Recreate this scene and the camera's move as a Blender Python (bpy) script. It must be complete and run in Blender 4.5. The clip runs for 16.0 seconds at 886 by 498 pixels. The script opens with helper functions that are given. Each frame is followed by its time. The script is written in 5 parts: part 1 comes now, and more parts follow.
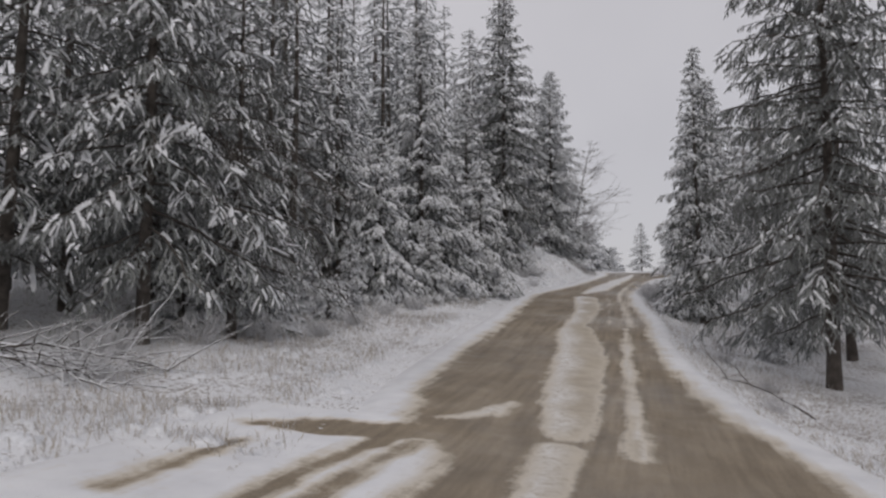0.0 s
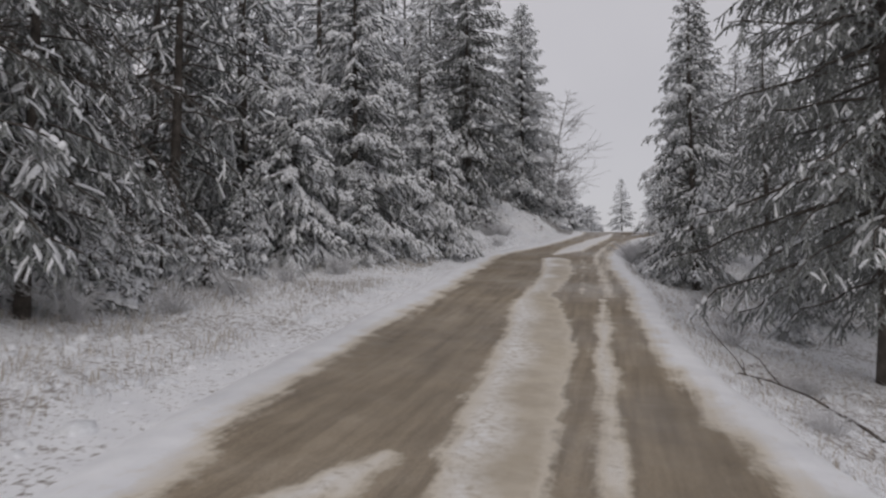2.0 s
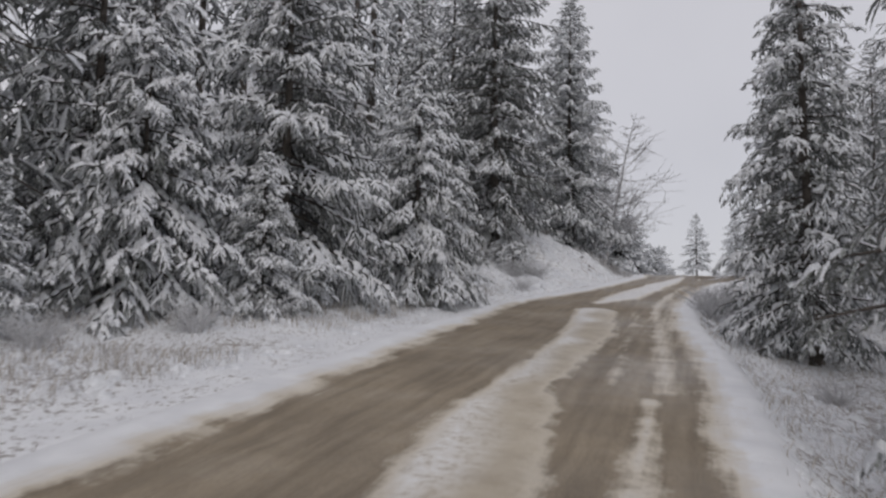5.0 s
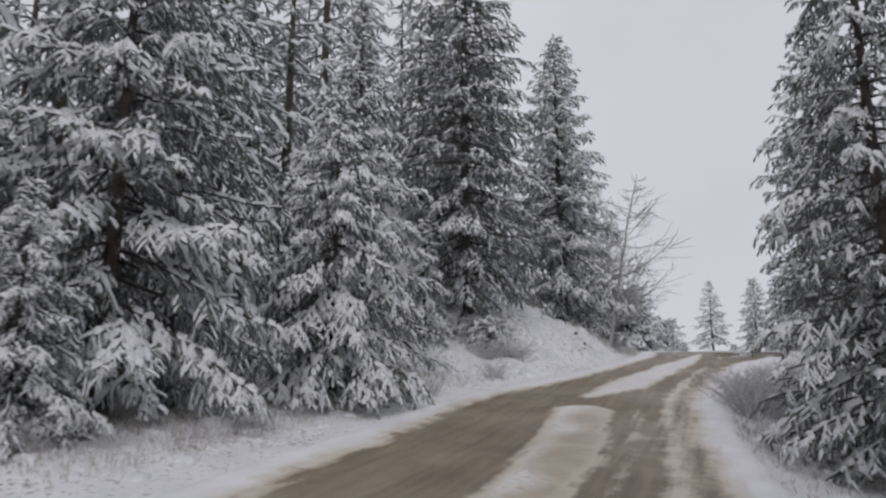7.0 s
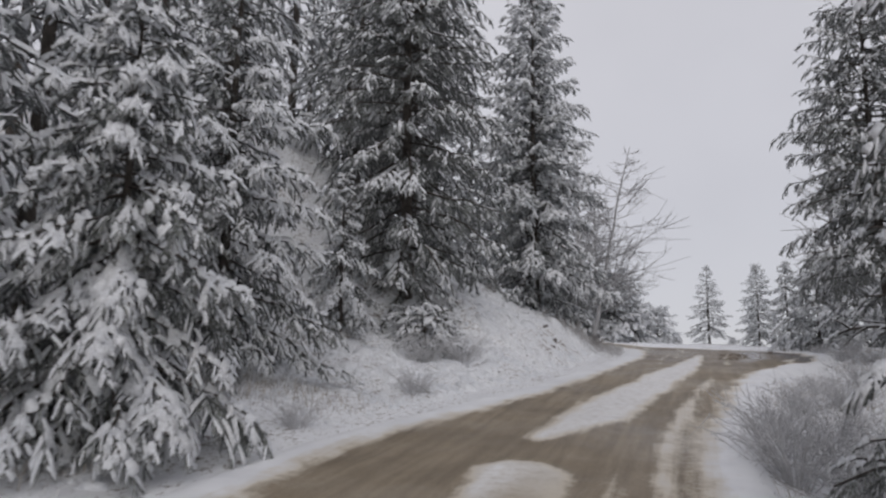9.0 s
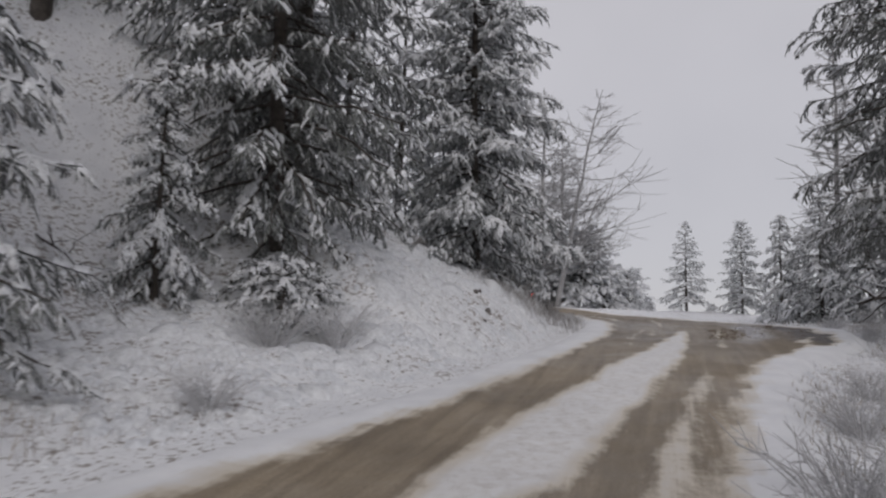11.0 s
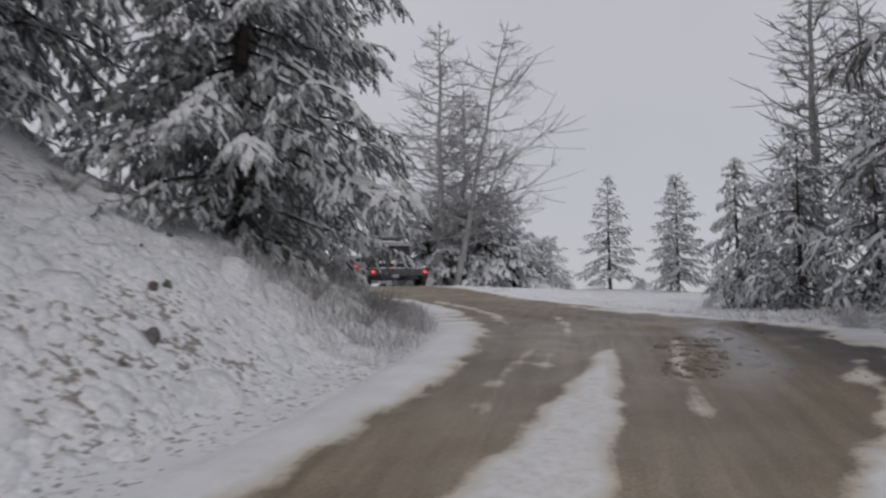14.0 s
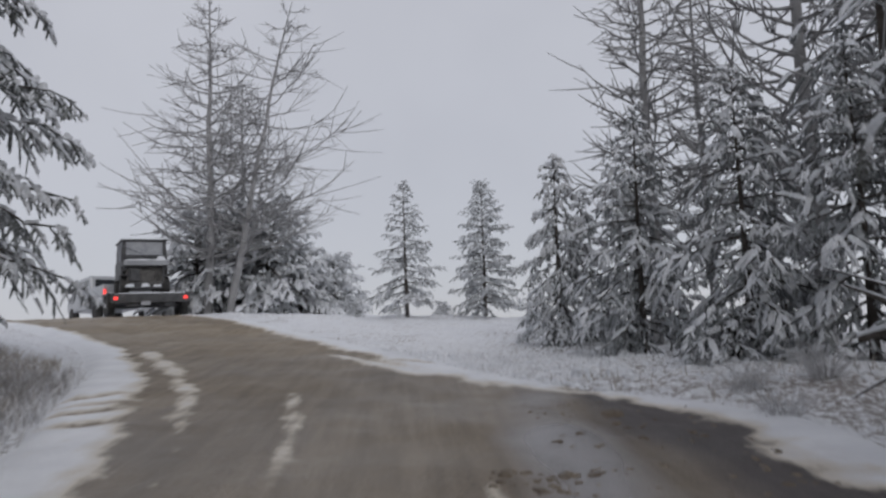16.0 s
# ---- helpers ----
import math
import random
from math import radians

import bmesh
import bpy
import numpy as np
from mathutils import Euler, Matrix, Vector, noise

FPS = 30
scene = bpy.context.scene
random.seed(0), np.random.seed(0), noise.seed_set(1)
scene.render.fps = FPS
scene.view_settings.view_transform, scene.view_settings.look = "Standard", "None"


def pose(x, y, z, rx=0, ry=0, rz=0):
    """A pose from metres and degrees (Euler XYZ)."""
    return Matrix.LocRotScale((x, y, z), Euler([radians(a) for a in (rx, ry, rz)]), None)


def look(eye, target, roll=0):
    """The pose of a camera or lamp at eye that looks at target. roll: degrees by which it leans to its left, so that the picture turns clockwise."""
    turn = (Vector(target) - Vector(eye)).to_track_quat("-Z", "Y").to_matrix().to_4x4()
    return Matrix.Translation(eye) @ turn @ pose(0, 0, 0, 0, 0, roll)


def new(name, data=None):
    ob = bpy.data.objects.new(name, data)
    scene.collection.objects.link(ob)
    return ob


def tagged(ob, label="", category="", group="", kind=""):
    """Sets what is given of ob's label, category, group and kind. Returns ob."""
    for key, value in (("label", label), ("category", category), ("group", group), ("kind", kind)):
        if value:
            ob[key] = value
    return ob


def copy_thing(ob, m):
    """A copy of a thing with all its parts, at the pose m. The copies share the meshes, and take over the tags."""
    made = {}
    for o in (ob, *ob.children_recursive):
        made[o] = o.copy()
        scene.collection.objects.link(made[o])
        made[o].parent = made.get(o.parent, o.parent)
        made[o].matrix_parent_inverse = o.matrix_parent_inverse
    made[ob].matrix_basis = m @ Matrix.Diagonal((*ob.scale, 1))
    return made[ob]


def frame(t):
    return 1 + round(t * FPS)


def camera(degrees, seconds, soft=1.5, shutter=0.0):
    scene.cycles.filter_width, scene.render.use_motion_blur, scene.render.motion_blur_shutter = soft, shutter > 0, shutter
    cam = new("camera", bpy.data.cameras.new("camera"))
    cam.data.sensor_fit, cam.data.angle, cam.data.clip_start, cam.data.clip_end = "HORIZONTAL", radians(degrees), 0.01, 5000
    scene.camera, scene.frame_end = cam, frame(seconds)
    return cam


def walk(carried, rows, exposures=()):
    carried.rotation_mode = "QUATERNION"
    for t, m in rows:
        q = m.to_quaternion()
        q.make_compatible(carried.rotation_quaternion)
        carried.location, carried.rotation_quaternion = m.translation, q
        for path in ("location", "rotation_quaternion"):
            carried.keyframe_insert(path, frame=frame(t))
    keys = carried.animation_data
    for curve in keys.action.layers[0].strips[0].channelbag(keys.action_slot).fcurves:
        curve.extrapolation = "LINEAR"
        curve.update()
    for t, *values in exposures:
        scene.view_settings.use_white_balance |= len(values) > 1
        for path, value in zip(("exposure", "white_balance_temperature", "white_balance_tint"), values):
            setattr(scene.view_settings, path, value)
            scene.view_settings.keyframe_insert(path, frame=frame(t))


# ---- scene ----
cam = camera(60.0, 16.0, soft=2.4, shutter=0.4)
ROWS = [
    (0, (0.199, 0.175, 2.173), (-0.302, 2.1, 2.374), -0.2),
    (0.5, (0.181, 1.257, 2.139), (-0.324, 3.186, 2.292), -1.4),
    (1, (0.153, 2.472, 2.197), (-0.325, 4.41, 2.329), -1.5),
    (1.5, (0.136, 3.687, 2.269), (-0.309, 5.635, 2.366), -0.8),
    (2, (0.12, 4.824, 2.324), (-0.333, 6.77, 2.426), -0.2),
    (2.5, (0.105, 5.975, 2.366), (-0.378, 7.911, 2.499), 0.4),
    (3, (0.078, 7.11, 2.363), (-0.443, 9.036, 2.504), 0.4),
    (3.2, (0.089, 7.585, 2.356), (-0.423, 9.515, 2.478), 0.7),
    (5.3, (0.197, 12.856, 2.761), (-0.453, 14.728, 3.032), 0.9),
    (5.5, (0.198, 13.314, 2.801), (-0.458, 15.176, 3.124), 0.6),
    (6, (0.167, 14.381, 2.924), (-0.501, 16.224, 3.322), 0.3),
    (6.5, (0.101, 15.503, 3.06), (-0.562, 17.343, 3.477), 0.0),
    (7, (0.007, 16.702, 3.171), (-0.633, 18.552, 3.584), -0.1),
    (7.5, (-0.102, 17.89, 3.318), (-0.749, 19.737, 3.732), 0.2),
    (8, (-0.21, 19.154, 3.404), (-0.846, 21.006, 3.812), 0.6),
    (8.2, (-0.235, 19.648, 3.501), (-0.865, 21.505, 3.894), 0.8),
    (10.3, (-0.456, 24.539, 4.203), (-1.067, 26.416, 4.528), 1.4),
    (10.5, (-0.483, 25.062, 4.222), (-1.077, 26.949, 4.515), 1.4),
    (11, (-0.552, 26.359, 4.347), (-1.112, 28.261, 4.61), 1.5),
    (11.5, (-0.599, 27.665, 4.508), (-1.131, 29.576, 4.762), 1.7),
    (12, (-0.626, 28.92, 4.664), (-1.14, 30.834, 4.933), 1.7),
    (12.5, (-0.625, 30.127, 4.774), (-1.104, 32.049, 5.047), 1.4),
    (13, (-0.598, 31.327, 4.886), (-1.059, 33.254, 5.163), 1.4),
    (13.5, (-0.536, 32.489, 4.968), (-0.974, 34.423, 5.23), 1.0),
    (14, (-0.431, 33.612, 5.047), (-0.807, 35.566, 5.244), -0.2),
    (14.5, (-0.307, 34.718, 5.17), (-0.553, 36.7, 5.269), -2.4),
    (15, (-0.196, 36.052, 5.268), (-0.245, 38.051, 5.318), -3.3),
    (15.5, (-0.102, 37.14, 5.46), (-0.037, 39.136, 5.561), -3.9),
    (16, (-0.014, 38.14, 5.61), (0.102, 40.124, 5.835), -2.0),
]
EXPOSURES = [(0.0, 0.02, 6800, 12), (3.2, 0.02, 6800, 12), (6.0, 0.22, 6600, 11), (8.2, 0.22, 6600, 11), (11.0, 0.02, 6700, 12), (12.5, 0.0, 6700, 12), (14.0, -0.05, 6600, 11), (15.0, -0.02, 6500, 10), (16.0, 0.0, 6400, 10)]
walk(cam, [(t, look(eye, target, roll)) for t, eye, target, roll in ROWS], EXPOSURES)

# ---- world and light: overcast winter sky ----
world = bpy.data.worlds.new("overcast_sky")
scene.world = world
world.use_nodes = True
wn, wl = world.node_tree.nodes, world.node_tree.links
wn.clear()
w_out = wn.new("ShaderNodeOutputWorld")
w_bg = wn.new("ShaderNodeBackground")
w_sky = wn.new("ShaderNodeTexSky")
w_sky.sky_type, w_sky.sun_disc = "NISHITA", False
w_sky.sun_elevation, w_sky.sun_rotation = radians(32), radians(200)
w_dim = wn.new("ShaderNodeMixRGB")
w_dim.blend_type, w_dim.inputs[0].default_value = "MULTIPLY", 1.0
w_dim.inputs[2].default_value = (0.08, 0.08, 0.08, 1)
w_coord = wn.new("ShaderNodeTexCoord")
w_noise = wn.new("ShaderNodeTexNoise")
w_noise.inputs["Scale"].default_value, w_noise.inputs["Detail"].default_value = 2.2, 4
w_ramp = wn.new("ShaderNodeValToRGB")
w_ramp.color_ramp.elements[0].position, w_ramp.color_ramp.elements[0].color = 0.3, (0.51, 0.515, 0.558, 1)
w_ramp.color_ramp.elements[1].position, w_ramp.color_ramp.elements[1].color = 0.75, (0.595, 0.60, 0.645, 1)
w_mix = wn.new("ShaderNodeMixRGB")
w_mix.inputs[0].default_value = 0.9
wl.new(w_sky.outputs[0], w_dim.inputs[1])
wl.new(w_coord.outputs["Generated"], w_noise.inputs["Vector"])
wl.new(w_noise.outputs["Fac"], w_ramp.inputs[0])
wl.new(w_dim.outputs[0], w_mix.inputs[1])
wl.new(w_ramp.outputs[0], w_mix.inputs[2])
wl.new(w_mix.outputs[0], w_bg.inputs["Color"])
w_bg.inputs["Strength"].default_value = 1.0
wl.new(w_bg.outputs[0], w_out.inputs[0])

sun = new("sun", bpy.data.lights.new("sun", "SUN"))
sun.data.energy, sun.data.angle, sun.data.color = 0.6, radians(40), (1.0, 0.97, 0.93)
sun.matrix_world = look((10, -20, 25), (0, 10, 0))


# ---- materials ----
def material(name, rough=0.8, metal=0.0):
    m = bpy.data.materials.new(name)
    m.use_nodes = True
    p = m.node_tree.nodes["Principled BSDF"]
    p.inputs["Roughness"].default_value, p.inputs["Metallic"].default_value = rough, metal
    return m, m.node_tree.nodes, m.node_tree.links, p


def noise_node(nodes, links, scale, detail=4.0, coords="Object", rough=0.55):
    c, n = nodes.new("ShaderNodeTexCoord"), nodes.new("ShaderNodeTexNoise")
    n.inputs["Scale"].default_value, n.inputs["Detail"].default_value, n.inputs["Roughness"].default_value = scale, detail, rough
    links.new(c.outputs[coords], n.inputs["Vector"])
    return n


def ramp_node(nodes, links, source, stops):
    r = nodes.new("ShaderNodeValToRGB")
    els = r.color_ramp.elements
    while len(els) < len(stops):
        els.new(0.5)
    for e, (pos, col) in zip(els, stops):
        e.position, e.color = pos, (*col, 1)
    links.new(source, r.inputs[0])
    return r


def bump_node(nodes, links, source, strength, distance, target):
    b = nodes.new("ShaderNodeBump")
    b.inputs["Strength"].default_value, b.inputs["Distance"].default_value = strength, distance
    links.new(source, b.inputs["Height"])
    links.new(b.outputs[0], target.inputs["Normal"])
    return b


def mix_node(nodes, links, fac, a, b, kind="MIX"):
    m = nodes.new("ShaderNodeMixRGB")
    m.blend_type = kind
    for n, v in enumerate((fac, a, b)):
        if isinstance(v, (int, float)):
            m.inputs[n].default_value = v
        elif isinstance(v, tuple):
            m.inputs[n].default_value = (*v, 1)
        else:
            links.new(v, m.inputs[n])
    return m


def mottled(name, dark, light, scale, fine, rough=0.85, bump=0.3, depth=0.01, metal=0.0):
    """A surface with broad blotches and a fine grain."""
    m, n, l, p = material(name, rough, metal)
    broad, grain = noise_node(n, l, scale, 5), noise_node(n, l, fine, 3)
    r = ramp_node(n, l, broad.outputs["Fac"], [(0.3, dark), (0.7, light)])
    g = ramp_node(n, l, grain.outputs["Fac"], [(0.3, (0.72, 0.72, 0.72)), (0.7, (1, 1, 1))])
    x = mix_node(n, l, 1.0, r.outputs[0], g.outputs[0], "MULTIPLY")
    l.new(x.outputs[0], p.inputs["Base Color"])
    bump_node(n, l, grain.outputs["Fac"], bump, depth, p)
    return m


SNOW = mottled("fresh_snow", (0.78, 0.80, 0.84), (0.90, 0.91, 0.93), 1.3, 22, 0.75, 0.35, 0.03)
BOUGH_SNOW = mottled("bough_snow", (0.80, 0.82, 0.86), (0.92, 0.93, 0.95), 4, 40, 0.8, 0.25, 0.01)
BARK = mottled("conifer_bark", (0.05, 0.042, 0.036), (0.15, 0.13, 0.115), 6, 45, 0.95, 0.8, 0.02)
# grey wood, lightened to hold the haze over the far dead trees
DEAD_WOOD = mottled("grey_dead_wood", (0.31, 0.305, 0.305), (0.48, 0.475, 0.48), 3, 50, 0.95, 0.6, 0.01)


def foliage(name, dark, light, frost):
    m, n, l, p = material(name, 0.8)
    broad, rime = noise_node(n, l, 1.1, 4), noise_node(n, l, 38, 3)
    r = ramp_node(n, l, broad.outputs["Fac"], [(0.3, dark), (0.7, light)])
    f = ramp_node(n, l, rime.outputs["Fac"], [(0.56 - 0.2 * frost, (0, 0, 0)), (0.74 - 0.1 * frost, (frost, frost, frost))])
    x = mix_node(n, l, f.outputs[0], r.outputs[0], (0.55, 0.57, 0.60))
    l.new(x.outputs[0], p.inputs["Base Color"])
    bump_node(n, l, rime.outputs["Fac"], 0.6, 0.02, p)
    return m


NEEDLES = foliage("spruce_needles", (0.112, 0.117, 0.106), (0.185, 0.194, 0.175), 0.72)
# Haze painted into needle colour, in three steps of paleness
NEEDLES_PALE = foliage("light_haze_needles", (0.15, 0.16, 0.155), (0.24, 0.255, 0.245), 0.85)
NEEDLES_HAZE = foliage("haze_pale_needles", (0.33, 0.345, 0.345), (0.46, 0.475, 0.475), 0.9)
NEEDLES_HAZE_WHITE = foliage("haze_white_needles", (0.55, 0.56, 0.565), (0.70, 0.71, 0.715), 0.95)
STRAW = mottled("dry_grass", (0.36, 0.31, 0.25), (0.62, 0.58, 0.53), 5, 60, 0.9, 0.1, 0.005)
DRY_STEMS = mottled("grey_dry_stems", (0.28, 0.26, 0.245), (0.54, 0.52, 0.51), 5, 60, 0.9, 0.1, 0.005)
TWIGS = mottled("frosted_twigs", (0.58, 0.575, 0.58), (0.84, 0.84, 0.86), 4, 60, 0.9, 0.1, 0.005)


def road_material():
    """Mud and slush; the vertex value says how worn the snow is, the noise frays its edge."""
    m, n, l, p = material("muddy_snow", 0.6)
    a = n.new("ShaderNodeAttribute")
    a.attribute_name = "worn"
    fray = noise_node(n, l, 11.0, 7, rough=0.72)
    add = n.new("ShaderNodeMath")
    add.operation = "MULTIPLY_ADD"
    add.inputs[1].default_value, add.inputs[2].default_value = 0.62, -0.31
    l.new(fray.outputs["Fac"], add.inputs[0])
    s0 = n.new("ShaderNodeMath")
    s0.operation = "ADD"
    l.new(a.outputs["Fac"], s0.inputs[0])
    l.new(add.outputs[0], s0.inputs[1])
    where, stretch, streak = n.new("ShaderNodeTexCoord"), n.new("ShaderNodeMapping"), n.new("ShaderNodeTexNoise")
    stretch.inputs["Scale"].default_value = (9, 0.55, 1)
    streak.inputs["Scale"].default_value, streak.inputs["Detail"].default_value = 1.0, 5
    l.new(where.outputs["Object"], stretch.inputs[0])
    l.new(stretch.outputs[0], streak.inputs["Vector"])
    s = n.new("ShaderNodeMath")
    s.operation = "MULTIPLY_ADD"
    s.inputs[1].default_value = -0.55
    l.new(streak.outputs["Fac"], s.inputs[0])
    lift = n.new("ShaderNodeMath")
    lift.operation = "ADD"
    lift.inputs[1].default_value = 0.26
    l.new(s0.outputs[0], lift.inputs[0])
    l.new(lift.outputs[0], s.inputs[2])
    splash = ramp_node(n, l, s.outputs[0], [(0.06, (0, 0, 0)), (0.46, (1, 1, 1))])
    mask = ramp_node(n, l, s.outputs[0], [(0.40, (0, 0, 0)), (0.66, (1, 1, 1))])
    blotch, grit = noise_node(n, l, 0.9, 5), noise_node(n, l, 55, 4)
    wet = noise_node(n, l, 0.35, 3)
    mud = ramp_node(n, l, blotch.outputs["Fac"], [(0.25, (0.225, 0.18, 0.128)), (0.55, (0.315, 0.256, 0.184)), (0.8, (0.405, 0.345, 0.27))])
    g = ramp_node(n, l, grit.outputs["Fac"], [(0.3, (0.7, 0.7, 0.7)), (0.7, (1.1, 1.1, 1.1))])
    dark = n.new("ShaderNodeAttribute")
    dark.attribute_name = "peaty"
    mud0 = mix_node(n, l, dark.outputs["Fac"], mud.outputs[0], (0.10, 0.086, 0.082))
    lines = ramp_node(n, l, streak.outputs["Fac"], [(0.35, (0.74, 0.73, 0.72)), (0.62, (1.1, 1.1, 1.1))])
    mud1 = mix_node(n, l, 0.85, mud0.outputs[0], lines.outputs[0], "MULTIPLY")
    mud2 = mix_node(n, l, 1.0, mud1.outputs[0], g.outputs[0], "MULTIPLY")
    slush = ramp_node(n, l, fray.outputs["Fac"], [(0.38, (0.44, 0.38, 0.30)), (0.48, (0.67, 0.63, 0.57)), (0.64, (0.84, 0.835, 0.83))])
    soil = n.new("ShaderNodeAttribute")
    soil.attribute_name = "soiled"
    clean = noise_node(n, l, 2.2, 5)
    white = ramp_node(n, l, clean.outputs["Fac"], [(0.3, (0.74, 0.75, 0.78)), (0.7, (0.87, 0.88, 0.90))])
    lying = mix_node(n, l, soil.outputs["Fac"], white.outputs[0], slush.outputs[0])
    wash = n.new("ShaderNodeAttribute")
    wash.attribute_name = "washed"
    tan = ramp_node(n, l, clean.outputs["Fac"], [(0.35, (0.40, 0.335, 0.245)), (0.65, (0.53, 0.465, 0.365))])
    muddied = mix_node(n, l, wash.outputs["Fac"], lying.outputs[0], tan.outputs[0])
    stained = mix_node(n, l, splash.outputs[0], muddied.outputs[0], (0.61, 0.55, 0.46))
    pool = n.new("ShaderNodeAttribute")
    pool.attribute_name = "wet"
    # Sky sheen on the wet mud, painted as grey; roughness below adds gloss
    sheen_grey = mix_node(n, l, pool.outputs["Fac"], mud2.outputs[0], (0.30, 0.285, 0.285))
    x = mix_node(n, l, mask.outputs[0], stained.outputs[0], sheen_grey.outputs[0])
    l.new(x.outputs[0], p.inputs["Base Color"])
    rr = ramp_node(n, l, wet.outputs["Fac"], [(0.35, (0.38, 0.38, 0.38)), (0.65, (0.75, 0.75, 0.75))])
    gloss = mix_node(n, l, pool.outputs["Fac"], rr.outputs[0], (0.2, 0.2, 0.2))
    l.new(gloss.outputs[0], p.inputs["Roughness"])
    bump_node(n, l, grit.outputs["Fac"], 0.5, 0.015, p)
    return m


ROAD_MAT = road_material()


def ground_material():
    """Snow that lies thin over litter and soil where the vertex value says so."""
    m, n, l, p = material("snowy_ground", 0.85)
    a = n.new("ShaderNodeAttribute")
    a.attribute_name = "thin"
    fine, mid, broad = noise_node(n, l, 15, 7, rough=0.72), noise_node(n, l, 2.2, 5), noise_node(n, l, 45, 3)
    mult = n.new("ShaderNodeMath")
    mult.operation = "MULTIPLY_ADD"
    mult.inputs[1].default_value = 0.5
    spread = n.new("ShaderNodeMath")
    spread.operation = "MULTIPLY_ADD"
    spread.inputs[1].default_value, spread.inputs[2].default_value = 2.2, -0.6
    l.new(fine.outputs["Fac"], spread.inputs[0])
    l.new(mid.outputs["Fac"], mult.inputs[0])
    l.new(spread.outputs[0], mult.inputs[2])
    both = n.new("ShaderNodeMath")
    both.operation = "MULTIPLY_ADD"
    both.inputs[1].default_value = 0.62
    l.new(a.outputs["Fac"], both.inputs[0])
    l.new(mult.outputs[0], both.inputs[2])
    mask = ramp_node(n, l, both.outputs[0], [(0.92, (0, 0, 0)), (1.62, (1, 1, 1))])
    soil = ramp_node(n, l, broad.outputs["Fac"], [(0.3, (0.19, 0.168, 0.155)), (0.7, (0.40, 0.37, 0.35))])
    snow = ramp_node(n, l, mid.outputs["Fac"], [(0.3, (0.74, 0.75, 0.78)), (0.7, (0.87, 0.88, 0.90))])
    x = mix_node(n, l, mask.outputs[0], snow.outputs[0], soil.outputs[0])
    l.new(x.outputs[0], p.inputs["Base Color"])
    bump_node(n, l, fine.outputs["Fac"], 0.5, 0.04, p)
    return m


GROUND_MAT = ground_material()


# ---- mesh helpers ----
def fast_mesh(name, verts, quads, tris, mat, smooth=True):
    """A mesh from arrays of vertices, quads and triangles."""
    me = bpy.data.meshes.new(name)
    nq, nt = len(quads), len(tris)
    me.vertices.add(len(verts))
    me.vertices.foreach_set("co", np.asarray(verts, np.float32).ravel())
    me.loops.add(nq * 4 + nt * 3)
    loops = np.concatenate([np.asarray(quads, np.int32).ravel(), np.asarray(tris, np.int32).ravel()])
    me.loops.foreach_set("vertex_index", loops.astype(np.int32))
    me.polygons.add(nq + nt)
    starts = np.concatenate([np.arange(nq) * 4, nq * 4 + np.arange(nt) * 3]).astype(np.int32)
    me.polygons.foreach_set("loop_start", starts)
    me.update(calc_edges=True)
    if smooth:
        me.polygons.foreach_set("use_smooth", np.ones(nq + nt, dtype=bool))
    me.materials.append(mat)
    me.validate()
    me.update()
    return me


def under(name, me, parent, label=""):
    ob = new(name, me)
    ob.parent = parent
    return tagged(ob, label)


def part(name, bm, mat, parent, label="", smooth=False):
    me = bpy.data.meshes.new(name)
    bm.to_mesh(me)
    bm.free()
    me.materials.append(mat)
    if smooth:
        me.polygons.foreach_set("use_smooth", np.ones(len(me.polygons), dtype=bool))
    return under(name, me, parent, label)


def lattice(x, y, scale, seed):
    """Smooth value noise between -1 and 1 on arrays."""
    rng = np.random.RandomState(seed)
    table = rng.rand(256, 256) * 2 - 1
    u, v = np.asarray(x) / scale + 1000, np.asarray(y) / scale + 1000
    i, j = np.floor(u).astype(int), np.floor(v).astype(int)
    a, b = u - i, v - j
    a, b = a * a * (3 - 2 * a), b * b * (3 - 2 * b)
    t = lambda p, q: table[p % 256, q % 256]
    return (t(i, j) * (1 - a) + t(i + 1, j) * a) * (1 - b) + (t(i, j + 1) * (1 - a) + t(i + 1, j + 1) * a) * b


def tubes(lines, sides=5):
    """Tapered tubes along polylines of (points, radii), as arrays of vertices and quads."""
    verts, quads, base = [], [], 0
    for pts, radii in lines:
        pts = np.asarray(pts, float)
        along = np.gradient(pts, axis=0)
        along /= np.linalg.norm(along, axis=1, keepdims=True) + 1e-9
        ref = np.where(np.abs(along[:, 2:]) > 0.9, (1.0, 0, 0), (0, 0, 1.0))
        s = np.cross(along, ref)
        s /= np.linalg.norm(s, axis=1, keepdims=True) + 1e-9
        u = np.cross(s, along)
        ang = np.arange(sides) * 2 * np.pi / sides
        ring = np.cos(ang)[None, :, None] * s[:, None] + np.sin(ang)[None, :, None] * u[:, None]
        verts.append((pts[:, None] + ring * np.asarray(radii)[:, None, None]).reshape(-1, 3))
        n = len(pts)
        a = base + np.arange((n - 1) * sides).reshape(n - 1, sides)
        b = np.roll(a, -1, axis=1)
        quads.append(np.stack([a, b, b + sides, a + sides], -1).reshape(-1, 4))
        base += n * sides
    return np.concatenate(verts), np.concatenate(quads)


